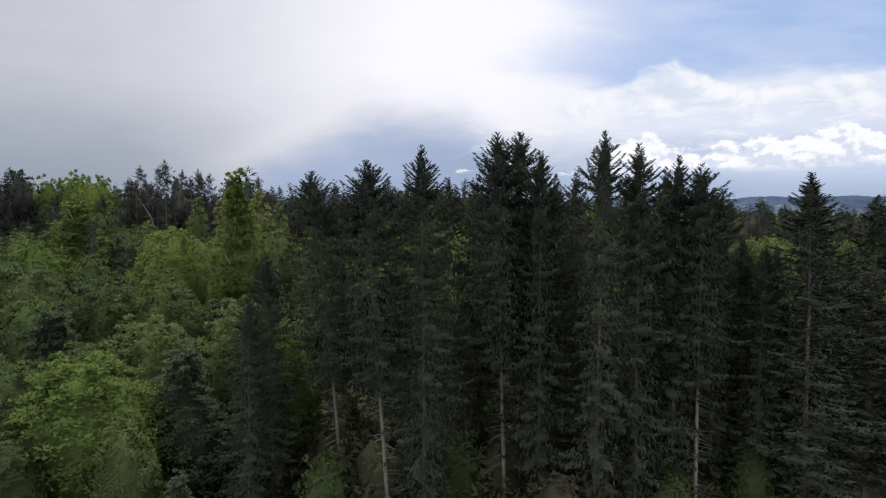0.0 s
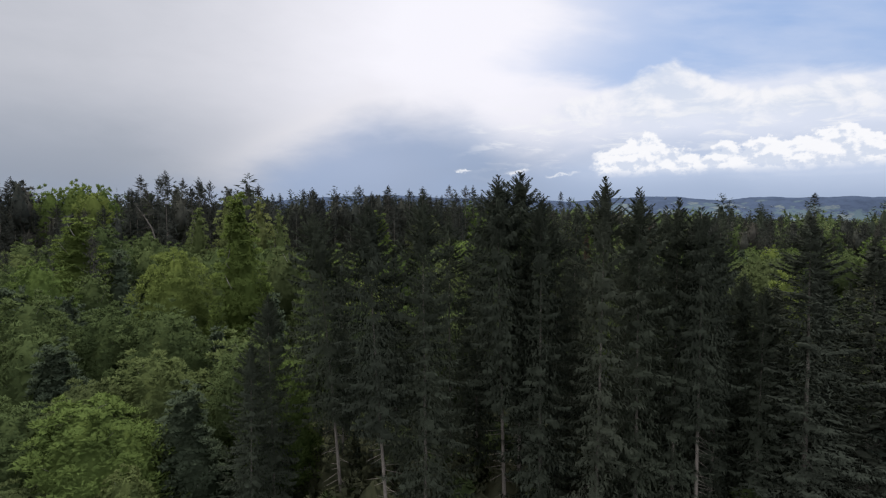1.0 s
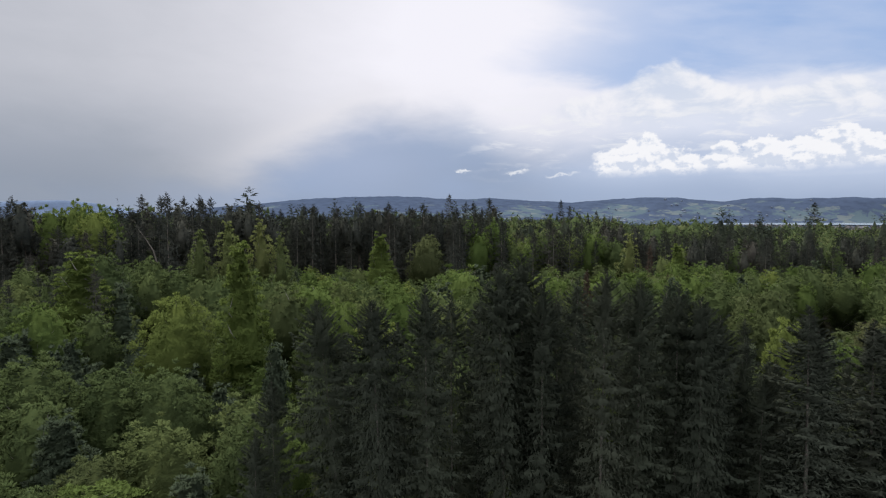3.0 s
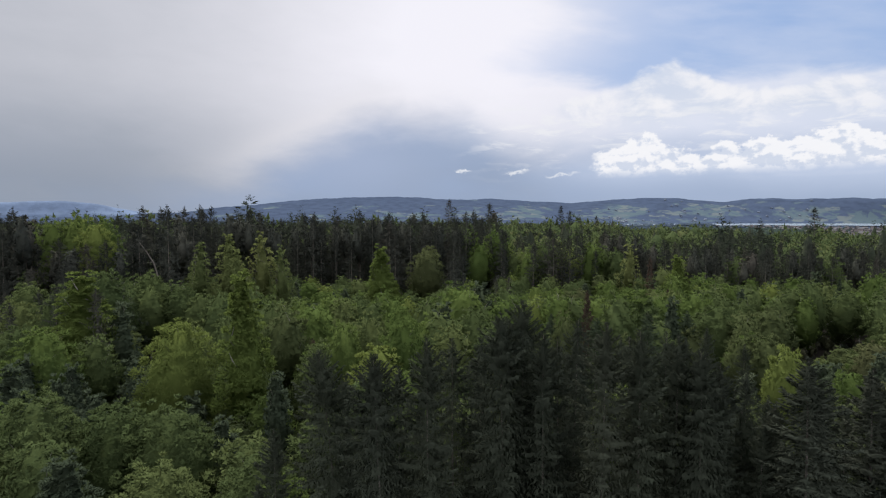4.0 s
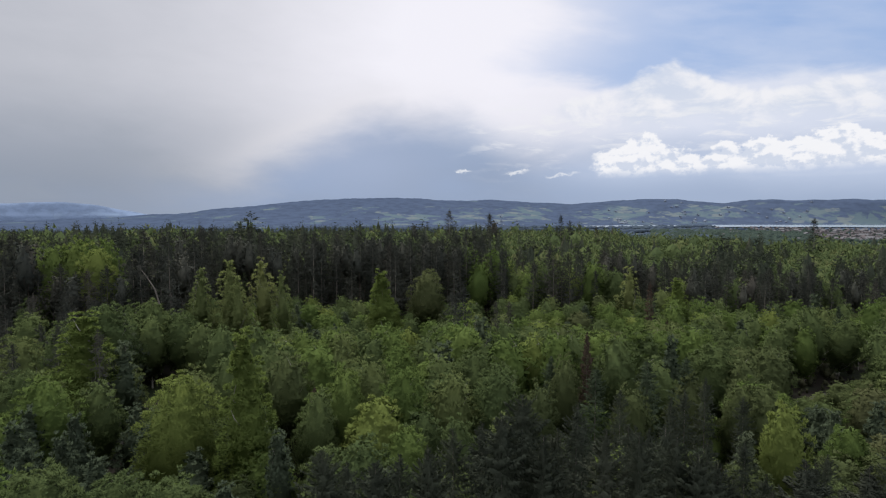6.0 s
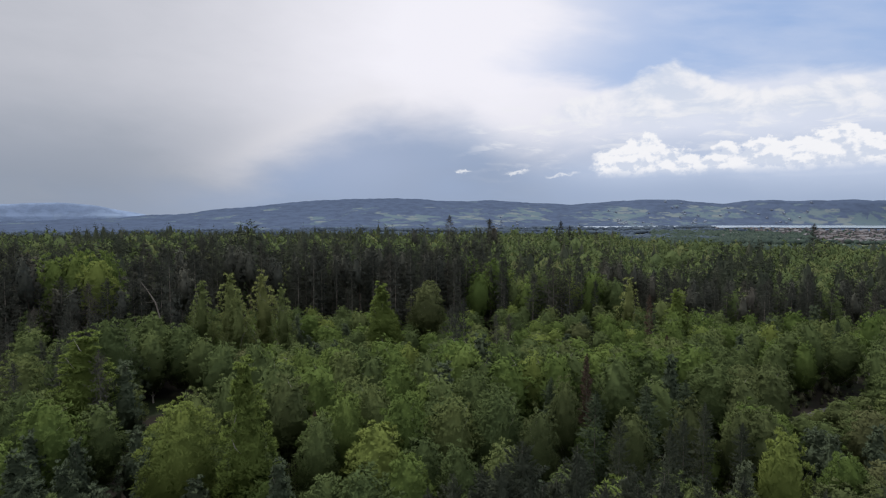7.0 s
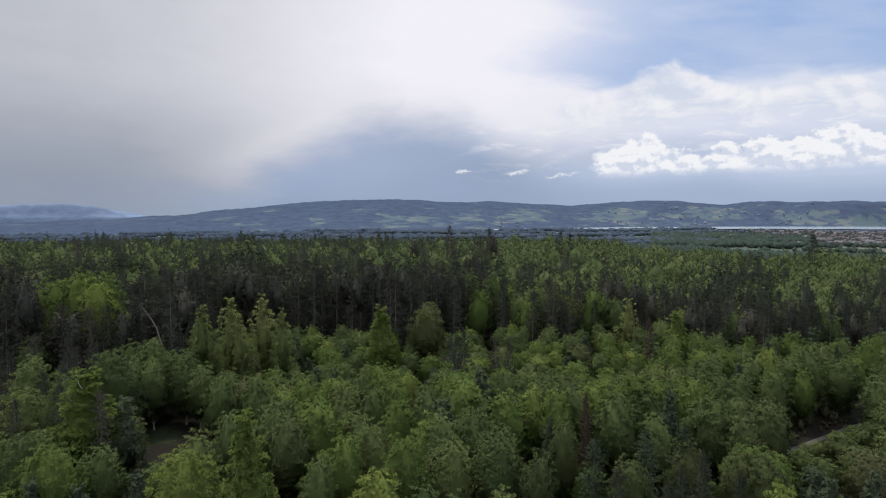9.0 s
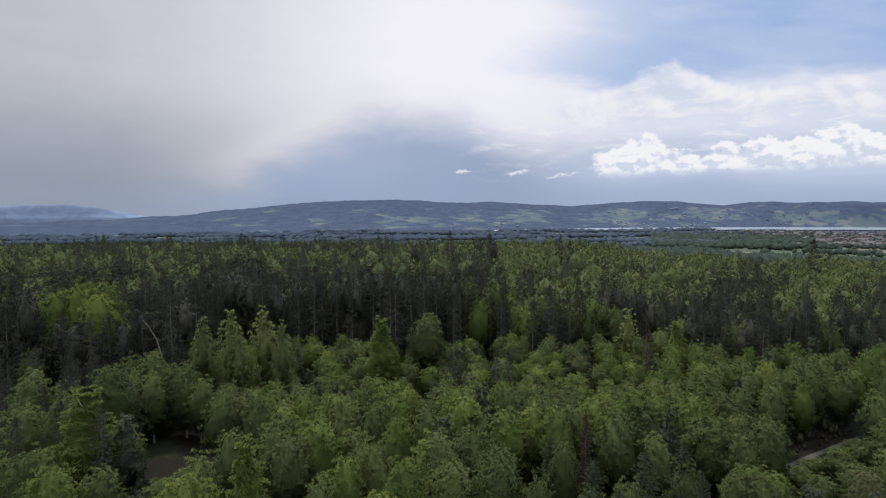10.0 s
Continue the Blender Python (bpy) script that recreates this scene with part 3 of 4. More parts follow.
NOMINAL = {"beech": 17, "maple": 17, "ash": 18, "alder": 16, "oak": 17, "column": 28, "cone": 22, "birch": 28, "shrub": 5, "spruce": 28, "bare": 28, "fir": 27, "oldspruce": 32, "oldfir": 32, "pine": 33, "young": 19, "brown": 22}
# level of detail: lobes, leaves in each, leaf size; whorl gap, branches, sprays, spray size
DETAIL = {"close": (230, 70, 0.115, 0.33, 5, 80, 0.27), "near": (120, 36, 0.185, 0.40, 4, 32, 0.40), "mid": (64, 26, 0.265, 0.52, 3, 15, 0.62)}
LEAFY = {}


def build_tree(kind, detail, variant):
    """One tree at the origin, at its nominal height: an Empty with trunk, limbs and crown."""
    name, leaf, bark, shape, base, wide, label, category = KINDS[kind]
    lobes, each, leaf_size, gap, per, sprays, spray = DETAIL[detail]
    r = np.random.default_rng(sum(map(ord, kind + detail)) * 17 + variant)
    h = NOMINAL[kind]
    root = tagged(new(name), label, category)
    path = trunk_path(h * (0.992 if shape in ("spruce", "fir") else 0.86), 0.0016 * h if shape in ("spruce", "fir") else 0.012 * h, r)
    girth = h * (0.0062 if shape in ("spruce", "fir", "pine") else 0.0085)
    taper = girth * (1 - np.linspace(0, 1, len(path)) * 0.93)
    taper[0] *= 1.35
    full = np.vstack([path, path[-1] + [0, 0, h - path[-1][2]]])
    limbs = [tube(path, taper, 8 if detail == "close" else 6)]
    if shape in ("spruce", "fir"):
        V, F = conifer_crown(full, h, h * base, h * wide, r, gap, per, sprays, spray, 3.8 if shape == "spruce" else 2.2,
                             0.36 if shape == "spruce" else 0.12, 0.26, 0.62 if shape == "spruce" else 0.22)
        n, big = {"close": (7000, 0.13), "near": (1500, 0.24), "mid": (420, 0.42)}[detail]
        z = h * (base + (0.97 - base) * r.uniform(0, 1, n))
        q = 0.60 * h * wide * np.sqrt(r.uniform(0.04, 1, n)) * np.clip((h - z) / (h - h * base) * 2.0, 0, 1)
        a = r.uniform(0, 6.28, n)
        Q = along(full, z) + np.column_stack([q * np.cos(a), q * np.sin(a), 0 * a])
        o = np.column_stack([np.cos(a), np.sin(a), 0.2 + 0 * a])
        d = unit(o * [0.5, 0.5, 0] + r.normal(size=(n, 3)) * 0.35 - [0, 0, 0.8 if shape == "spruce" else 0.1])
        b = unit(np.cross(d, o + r.normal(size=(n, 3)) * 0.6))
        w = (big * r.uniform(0.6, 1.4, n))[:, None]
        V, F = join([(V, F), (np.stack([Q + b * w * 0.26, Q - b * w * 0.26, Q + d * w * 2.2], 1).reshape(-1, 3), np.arange(3 * n).reshape(-1, 3))])
        if detail == "close":
            for z in np.arange(h * 0.1, h * max(base, 0.45), 0.28):
                a, l = r.uniform(0, 6.28), r.uniform(0.5, 1.6)
                o = along(full, np.array([z]))[0]
                limbs.append(tube([o, o + [math.cos(a) * l, math.sin(a) * l, -0.25 * l]], [0.028, 0.006], 4))
    else:
        crown = {"pine": "round"}.get(shape, shape)
        if kind == "shrub":
            lobes //= 2
        if kind == "pine":
            lobes //= 2
        V, F, N, C = leafy_crown(full, h, h * base, h * wide, r, lobes, each, leaf_size * (h / 17) ** 0.5 * (0.85 if kind == "shrub" else 0.9 if kind == "birch" else 1), crown, 0.45 if kind in ("pine", "shrub") else 0.35 if kind == "birch" else 0.66 if crown == "round" else 0.55)
        for c in C[:: len(C) // (14 if detail != "mid" else 7)]:
            o = along(full, np.array([max(h * base * 0.7, c[2] - 1.1 * math.hypot(c[0], c[1]) - 0.06 * h)]))[0]
            q = (o + c) / 2 + r.normal(0, 0.02 * h, 3)
            limbs.append(tube([o, q, c], [girth * 0.38, girth * 0.24, girth * 0.06], 5))
    part("trunk", mesh_of("trunk", *join(limbs), bark, True), root)
    if shape in ("spruce", "fir"):
        F, N = rounded(V, F, lambda z: along(full, z), 1.0, 0.11, 0.3)
    part("crown", mesh_of("crown", V, F, leaf, normals=N), root)
    return root


def plant(kind, x, y, h, detail="near", variants=4, group="", lean=(0.0, 0.0), wide=1.0, turn=None, label=""):
    """A tree of height h at (x, y), from one of a few grown shapes."""
    v = int(rng.integers(variants))
    s = h / NOMINAL[kind]
    rz = rng.uniform(0, 360) if turn is None else turn
    m = Matrix.Translation((x, y, float(height(x, y)) - 0.1)) @ pose(0, 0, 0, lean[0], lean[1], 0) @ pose(0, 0, 0, 0, 0, rz) @ Matrix.Diagonal((s * wide, s * wide, s, 1))
    key = (kind, detail, v)
    if key not in LEAFY:
        root = build_tree(kind, detail, v)
        root.matrix_basis = m
        LEAFY[key] = (root, Matrix.Diagonal((s * wide, s * wide, s, 1)).inverted())
    else:
        first, undo = LEAFY[key]
        root = copy_thing(first, m @ undo)
    return tagged(root, label, group=group)


# the dark row of spruces facing the camera: x, y, height, kind
ROW = "row of tall dark spruces"
for x, y, h, kind, lean in [
    (-7.0, 41.7, 26.8, "bare", -4.4), (-3.4, 38.0, 27.3, "bare", -3.5), (-1.3, 39.0, 28.3, "spruce", 0.5), (4.6, 42.0, 29.6, "bare", -1.7), (5.7, 44.0, 30.0, "bare", 0.2),
    (6.9, 41.0, 28.3, "spruce", -0.6), (10.4, 39.5, 29.4, "spruce", 0.3), (13.6, 40.6, 28.7, "spruce", -0.4), (16.2, 41.0, 28.0, "spruce", 0.8), (17.4, 39.6, 27.3, "bare", 0.4),
    (19.9, 43.0, 25.7, "spruce", 0.9), (22.5, 44.0, 22.2, "spruce", 0.0), (25.1, 40.0, 26.8, "fir", -0.3), (30.8, 42.0, 25.3, "fir", 0.6), (33.5, 40.0, 26.0, "fir", 0.2),
    (26.8, 47.0, 21.4, "spruce", -0.8), (-12.9, 38.0, 18.5, "spruce", 0.4), (-12.2, 41.5, 21.0, "spruce", -0.5),
    (28.2, 44.5, 23.5, "spruce", 0.3), (36.5, 43.5, 24.8, "spruce", -0.4), (22.2, 41.0, 21.8, "spruce", 0.5),
]:
    plant(kind, x, y, h, "close", 3, ROW, lean=(rng.uniform(-1, 1), lean), wide=1.5 if kind == "fir" else 1.0)
for x, y, h in [(0.6, 46, 27.0), (-3.9, 47.5, 24.5), (-8.4, 48, 23.5), (2.8, 48.5, 26.6), (10.8, 50, 27.9), (9.0, 46, 27.2), (14.4, 47, 27.0), (16.7, 45.5, 27.8), (24.5, 50, 21.5),
                (32.9, 48, 21.5), (20.6, 48, 24.0), (7.2, 52, 25.0), (17.6, 53, 25.0), (29.4, 52, 20.5), (37.5, 45, 24.0), (12.2, 55, 24.0),
                (26, 58, 21.5), (31, 60, 20.5), (21, 60, 22), (35.5, 55, 20.5), (14.5, 62, 22), (39, 59, 19.5), (3.5, 58, 21.5), (-2, 56, 21)]:
    plant("spruce", x, y, h - 0.3, "near", 4, ROW, lean=(rng.uniform(-1, 1), rng.uniform(-1, 1)))

# leafy thicket beside the row
THICKET = "leafy thicket beside the spruces"
# oaks and alders partly chosen dark to stand in for the thicket's shade
for x, y, h, kind, wide in [
    (-22.5, 38.5, 14.9, "beech", 1.7), (-23.5, 49.0, 15.6, "maple", 1.5), (-31.5, 47.0, 16.3, "alder", 1.5), (-29.5, 38.5, 14.2, "ash", 1.4), (-16.8, 41.0, 14.6, "alder", 1.5),
    (-19.5, 35.0, 11.5, "maple", 1.0), (-26.5, 33.5, 11.0, "oak", 1.1), (-33.0, 58.0, 18.2, "ash", 1.4), (-16.0, 48.5, 17.0, "ash", 1.3), (-26.5, 56.0, 18.3, "maple", 1.4),
    (-22.5, 31.5, 8.0, "oak", 1.2), (-37.0, 44.0, 15.5, "ash", 1.4), (-15.0, 34.5, 8.5, "alder", 1.3), (-40.5, 57.0, 19.3, "maple", 1.35), (-28.5, 43.5, 14.2, "oak", 1.3), (-13.6, 45.5, 15.5, "beech", 1.1),
]:
    plant(kind, x, y, h, "close", 2, THICKET, wide=wide)
for i in range(110):
    x, y = (rng.uniform(-14, 34), rng.uniform(36, 62)) if i < 50 else (rng.uniform(-13, 8), rng.uniform(41, 58))
    plant(("shrub", "shrub", "maple")[i % 3], x, y, rng.uniform(3.5, 8.5), "mid", 3, "undergrowth below the spruces", wide=1.3)

# trees that stand out of the leafy canopy: x, y, height, kind, breadth
PLANTED = []
OUT = "single trees rising from the canopy"
for x, y, h, kind, wide, detail in [
    (-25.0, 75.5, 30.2, "column", 1.2, "close"), (-36.3, 78, 22.0, "beech", 1.12, "close"), (-66.5, 107, 26, "cone", 1.75, "close"), (-75, 130, 24.5, "maple", 1.15, "near"), (-78, 117, 22.5, "maple", 1.0, "near"),
    (-18, 175, 26.8, "cone", 1.4, "close"), (-6, 187, 25.8, "oak", 1.15, "near"), (76, 189, 23.0, "cone", 1.4, "near"), (62, 196, 26.5, "birch", 1.1, "mid"), (-62, 167, 31, "birch", 1.0, "near"),
    (-52, 168, 31.3, "birch", 1.1, "near"), (-69, 166, 28.5, "birch", 1.0, "near"), (-58, 163, 27.0, "birch", 0.9, "near"), (-46, 166, 27.5, "birch", 0.9, "near"), (105, 156, 19.0, "young", 0.8, "near"),
]:
    plant(kind, x, y, h, detail, 2, OUT, wide=wide)
    PLANTED.append((x, y, 3.0))
for x, y, h, kind, wide, detail in [
    (22.6, 87.5, 20.6, "young", 1.15, "near"), (18.2, 100, 19.0, "young", 1.15, "near"), (30.5, 88, 21.5, "young", 1.15, "near"), (38, 92, 21.0, "young", 1.15, "near"), (44, 75, 20, "beech", 0.8, "near"), (53.5, 76, 16.5, "beech", 0.95, "near"), (27, 84, 19, "oak", 0.8, "near"), (14, 86, 19, "oak", 0.8, "near"), (38, 91, 19, "oak", 0.8, "near"),
    (63, 177, 20.5, "fir", 0.8, "mid"), (33, 80, 19.5, "spruce", 1.0, "near"), (37.5, 84, 20, "spruce", 1.0, "near"), (29, 75, 20, "spruce", 1.0, "near"), (41, 80, 18.5, "spruce", 1.0, "near"), (24, 80, 19.5, "spruce", 1.0, "near"), (48, 61, 18.5, "spruce", 1.1, "near"), (52, 67, 18, "spruce", 1.1, "near"), (45, 88, 18.5, "oak", 0.9, "near"), (24.5, 101, 23, "brown", 0.85, "near"), (61, 174, 23, "brown", 0.8, "mid"), (-20, 88, 17.5, "brown", 0.9, "near"), (53, 139, 18.5, "brown", 0.9, "near"), (20, 97, 20, "oak", 0.7, "near"), (36, 70, 17.5, "alder", 1.0, "near"),
]:
    plant(kind, x, y, h, detail, 3, OUT, wide=wide)
    PLANTED.append((x, y, 3.0))


# the crowns of the canopy that can be told apart: x, y, height, breadth
for kind, spots in {
    "beech": [(-59.5, 87, 20, 1.25), (-25, 112, 19, 1.3), (-9.5, 110, 18.8, 1.2), (38.5, 122, 21, 1.45), (51, 95, 17, 1.3), (57, 100, 14, 1.5), (77.5, 160, 17, 1.4), (-7, 86.5, 22.3, 1.0), (31, 119, 19.5, 1.4), (-47, 199, 12.5, 2.0)],
    "maple": [(-66, 148, 19, 1.45), (-65.5, 118, 14.8, 1.5), (-21.6, 121, 19, 1.2), (6, 105, 20, 1.3), (41.5, 118, 19.5, 1.4), (88, 151, 17.5, 1.4), (23.5, 199, 13.5, 2.0), (53, 111, 19.5, 1.5), (-2.3, 131, 19.5, 1.4), (-86, 120, 19, 1.4), (66, 146, 17.5, 1.5)],
    "ash": [(-18.8, 85, 18.2, 1.0), (-17, 113, 15.6, 1.4), (8.7, 97, 19.6, 1.3), (-98, 135, 20, 1.35), (103, 152, 16.5, 1.4), (12, 195, 10.5, 2.0), (-56, 93, 17.5, 1.2), (62, 130, 18.5, 1.4), (-70, 96, 18.5, 1.2), (48, 134, 19.5, 1.4), (20, 124, 18.8, 1.35)],
}.items():
    for x, y, h, wide in spots:
        plant(kind, x, y, h, "near", 4, OUT, wide=wide)
        PLANTED.append((x, y, 5.2))

for x, y, h in [(-127, 184, 33), (-121, 181, 35), (-114, 183, 36), (-108, 181, 34.5), (-117, 190, 37), (-109, 190, 36)]:
    plant("beech", x, y, h, "near", 4, OUT, wide=rng.uniform(0.66, 0.95), label="tall beech in bright fresh green among dark conifers")
    PLANTED.append((x, y, 3.5))

PLANTED.append((-79, 160, 5.0))


def scatter(x0, x1, y0, y1, gap):
    """A loose grid of places."""
    xs, ys = np.arange(x0, x1, gap), np.arange(y0, y1, gap * 0.87)
    X, Y = np.meshgrid(xs, ys)
    X = X + (np.arange(len(ys)) % 2)[:, None] * gap / 2 + rng.uniform(-0.36, 0.36, X.shape) * gap
    Y = Y + rng.uniform(-0.36, 0.36, X.shape) * gap
    return np.column_stack([X.ravel(), Y.ravel()])


TRACK = np.array([[66, 122.5], [77, 130.5], [86, 136], [94.5, 141], [104, 146.5], [117, 152]], float)


def off_track(x, y):
    """Distance from the track's middle line."""
    u = np.linspace(66, 117, 60)
    return float(np.min(np.hypot(u - x, np.interp(u, TRACK[:, 0], TRACK[:, 1]) - y)))


def open_ground(x, y):
    """The glade, and the track with its verge."""
    a = x / y
    return (-0.54 < a < -0.385 and 122 < y < 144) or off_track(x, y) < 3.0


def stand_front(a):
    return 214 - 52 * float(smooth01(-0.38, -0.46, a)) - 27 * float(smooth01(0.33, 0.46, a)) + 5 * math.sin(a * 23)


CANOPY = "leafy canopy of young broadleaf trees"
for x, y in scatter(-170, 170, 54, 226, 8.0):
    a, d = x / y, math.hypot(x, y)
    if abs(a) > 0.80 or y > stand_front(a) or open_ground(x, y) or (y < 60 and x > -14):
        continue
    if any((x - u) ** 2 + (y - v) ** 2 < w * w for u, v, w in PLANTED):
        continue
    mood = wave(np.float64(x), np.float64(y), 0.045, 0.5)
    pick = rng.uniform()
    # left side drawn to duller-leaved kinds, their colour standing in for shade
    pick = min(pick + 0.30, max(pick, 0.93)) if a < -0.34 else pick
    if 13 < x < 48 and 70 < y < 106 and rng.uniform() < 0.5:
        continue
    if a > 0.5 and y < 125:
        pick = 0.80 + 0.2 * pick
    kind = "beech" if pick < 0.36 + 0.15 * mood else "maple" if pick < 0.66 + 0.12 * mood else "ash" if pick < 0.88 else "alder" if pick < 0.94 else "oak"
    h = (16.8 + 3.4 * smooth01(70, 112, y) - 8.6 * smooth01(118, 158, y) * (1 - 0.75 * smooth01(0.30, 0.42, a)) * smooth01(-0.46, -0.36, a) + 1.5 * smooth01(175, 210, y) - 0.8 * smooth01(120, 165, y) * smooth01(0.3, 0.42, a) + 1.2 * float(mood)) * rng.uniform(0.84, 1.10)
    if 11 < x < 48 and 70 < y < 106:
        h = min(h, 12.5)
    if -0.55 < a < -0.37 and 92 < y < 123:
        h = min(h, max(1.5, 58 * (1 - y / 126))) * rng.uniform(0.85, 1.0)
    reach = 134 + (a - 0.59) * 140
    if 0.56 < a < 0.74 and 95 < y < reach:
        h = min(h, max(1.5, 46 * (1 - y / reach)))
    if -0.55 < a < -0.36 and y < 90 or 0.56 < a and y < 110:
        h *= 0.82
    # dark spruces at far left, partly in place of the stand's shadow
    if a < -0.57 and y > 102 and rng.uniform() < 0.8:
        plant("oldspruce", x, y, float(h) * 1.1, "mid", 4, CANOPY)
        continue
    plant(kind, x, y, float(h), "near" if d < 100 else "mid", 5 if d >= 100 else 4, CANOPY, wide=rng.choice([1.0, 1.1, 1.2, 1.32]) * min(1.9, max(1.0, 16.5 / float(h))))

STAND = "old stand of tall conifers"
for x, y in scatter(-260, 260, 150, 256, 6.6):
    a = x / y
    f = stand_front(a)
    if abs(a) > 0.82 or y < f or y > f + 34 or any((x - u) ** 2 + (y - v) ** 2 < 2 * w * w for u, v, w in PLANTED) or (-0.66 < a < -0.53 and 171 < y < 192):
        continue
    tall = 36.9 if a < 0.1 else 29.0 if a < 0.33 else 24.5
    tall -= 2.5 * smooth01(-0.42, -0.2, a) * (a < 0.1)
    tall = 27.5 if -0.68 < a < -0.5 and y < 172 else tall
    pick = rng.uniform()
    if a > 0.03 and pick < (0.40 if a < 0.27 else 0.08):
        plant("maple" if pick < 0.2 else "beech", x, y, tall * rng.uniform(0.70, 0.90), "mid", 5, STAND)
    elif pick < (0.34 if y < f + 9 else 0.22):
        plant("pine", x, y, tall * rng.uniform(0.84, 1.0), "mid", 4, STAND)
    else:
        plant("oldfir" if pick < 0.6 else "oldspruce", x, y, tall * rng.uniform(0.74, 1.07), "mid", 4, STAND, wide=rng.uniform(0.9, 1.25))
plant("oldfir", -90, 188, 38.2, "mid", 4, STAND)
for i in range(12):
    plant("oldspruce" if i % 3 else "pine", -133 + 3.2 * i, rng.uniform(165, 172), rng.uniform(25.5, 29), "mid", 4, STAND, wide=1.2)
for x, y, h, kind in [(4.5, 420, 45, "oldfir"), (33, 432, 42.5, "oldspruce"), (37, 436, 37, "pine"), (85, 430, 41, "oldfir"), (93, 434, 37, "oldspruce"), (110, 425, 33, "oldfir"), (-20, 420, 35, "pine")]:
    plant(kind, x, y, h, "mid", 4, "tall trees over the far wood", wide=1.2)
plant("oldfir", 251, 400, 39, "mid", 4, "tall trees over the far wood", wide=1.7)
for x, y, h in [(1.5, 137, 25.5), (4.5, 140, 26.5), (3.0, 144, 24.0), (15.0, 168, 18.5), (19.0, 171, 18.0)]:
    plant("oldspruce", x, y, h, "mid", 4, STAND)

# leaning half-dead pine at the edge of the stand
old = tagged(new("dead_pine"), "leaning dead pine with a pale bent trunk", "pine", STAND)
old.matrix_basis = Matrix.Translation((-78.5, 164, 0))
path = np.array([[0, 0, 0], [-0.3, 0, 9], [-1.0, 0, 17], [-2.4, 0, 22], [-4.6, 0, 25.5], [-6.5, 0, 28]])
r = np.random.default_rng(3)
part("trunk", mesh_of("trunk", *join([tube(path, [0.28, 0.25, 0.22, 0.18, 0.13, 0.05], 8)] + [tube([path[k], path[k] + r.normal(0, 1.3, 3) + [-0.6, 0, 1.0]], [0.05, 0.012], 5) for k in (2, 3, 3, 4, 4, 4, 5, 5)]), DEAD, True), old)
V, F, N, C = leafy_crown(path, 30.5, 24.5, 4.2, r, 16, 45, 0.26, solid=0)
part("crown", mesh_of("crown", V, F, DARK_NEEDLES, normals=N), old, "thin dark needles")


# ---- far woods ----
def far_forest(name, label, places, heights, shapes, material):
    """Many trees of a far wood in one mesh."""
    Vs, Fs, Ns, o = [], [], [], 0
    for (x, y), h in zip(places, heights):
        V, F, N = shapes[int(rng.integers(len(shapes)))]
        c, s = math.cos(rng.uniform(0, 6.28)), 0
        s = math.sqrt(max(0, 1 - c * c))
        w = h * rng.uniform(0.9, 1.25)
        Q = np.column_stack([(V[:, 0] * c - V[:, 1] * s) * w + x, (V[:, 0] * s + V[:, 1] * c) * w + y, V[:, 2] * h + float(height(x, y))])
        Vs.append(Q)
        Ns.append(np.column_stack([N[:, 0] * c - N[:, 1] * s, N[:, 0] * s + N[:, 1] * c, N[:, 2]]))
        Fs.append(F + o)
        o += len(Q)
    return tagged(new(name, mesh_of(name, np.concatenate(Vs), np.concatenate(Fs), material, True, np.concatenate(Ns))), label, "woods", kind="stuff")


def conifer_shape(seed, gap, per, sprays, spray, rings, sides, wide=0.175):
    r = np.random.default_rng(seed)
    stem = np.array([[0, 0, 0], [0, 0, 20.0]])
    V, F = conifer_crown(stem, 20.0, 3.0, 20 * wide, r, gap, per, sprays, spray, 2.2, 0.25, 0.22)
    V, F = join([(V, F), core(stem, 2.0, 17.0, spire(20 * wide * 0.66, 2.2, r), r, rings, sides, 0.2)])
    F, N = rounded(V, F, lambda z: along(stem, z), 1.0, 0.35, 0.3)
    return V / 20.0, F, N


def leafy_shape(seed, clumps, each, size, wide=0.29):
    r = np.random.default_rng(seed)
    stem = np.array([[0, 0, 0], [0, 0, 18.0]])
    V, F, N, C = leafy_crown(stem, 18.0, 4.0, 18 * wide, r, clumps, each, size, solid=0)
    V2, F2 = core(stem, 4.0, 15.6, egg(18 * wide * 0.62, "round"), r, 7, 8, 0.3)
    F2, N2 = rounded(V2, F2, lambda z: along(stem, np.full(len(z), 9.5)), [1, 1, 0.6], 0.3)
    V, F = join([(V, F), (V2, F2)])
    return V / 18.0, F, np.concatenate([N, N2])


NEAR_CONIFERS = [conifer_shape(i, 1.2, 4, 4, 1.2, 14, 7) for i in range(6)]
NEAR_LEAFY = [leafy_shape(i, 30, 9, 0.52) for i in range(6)]
FAR_CONIFERS = [conifer_shape(20 + i, 2.6, 3, 2, 1.5, 9, 6) for i in range(6)]
FAR_LEAFY = [leafy_shape(20 + i, 18, 5, 0.85) for i in range(6)]


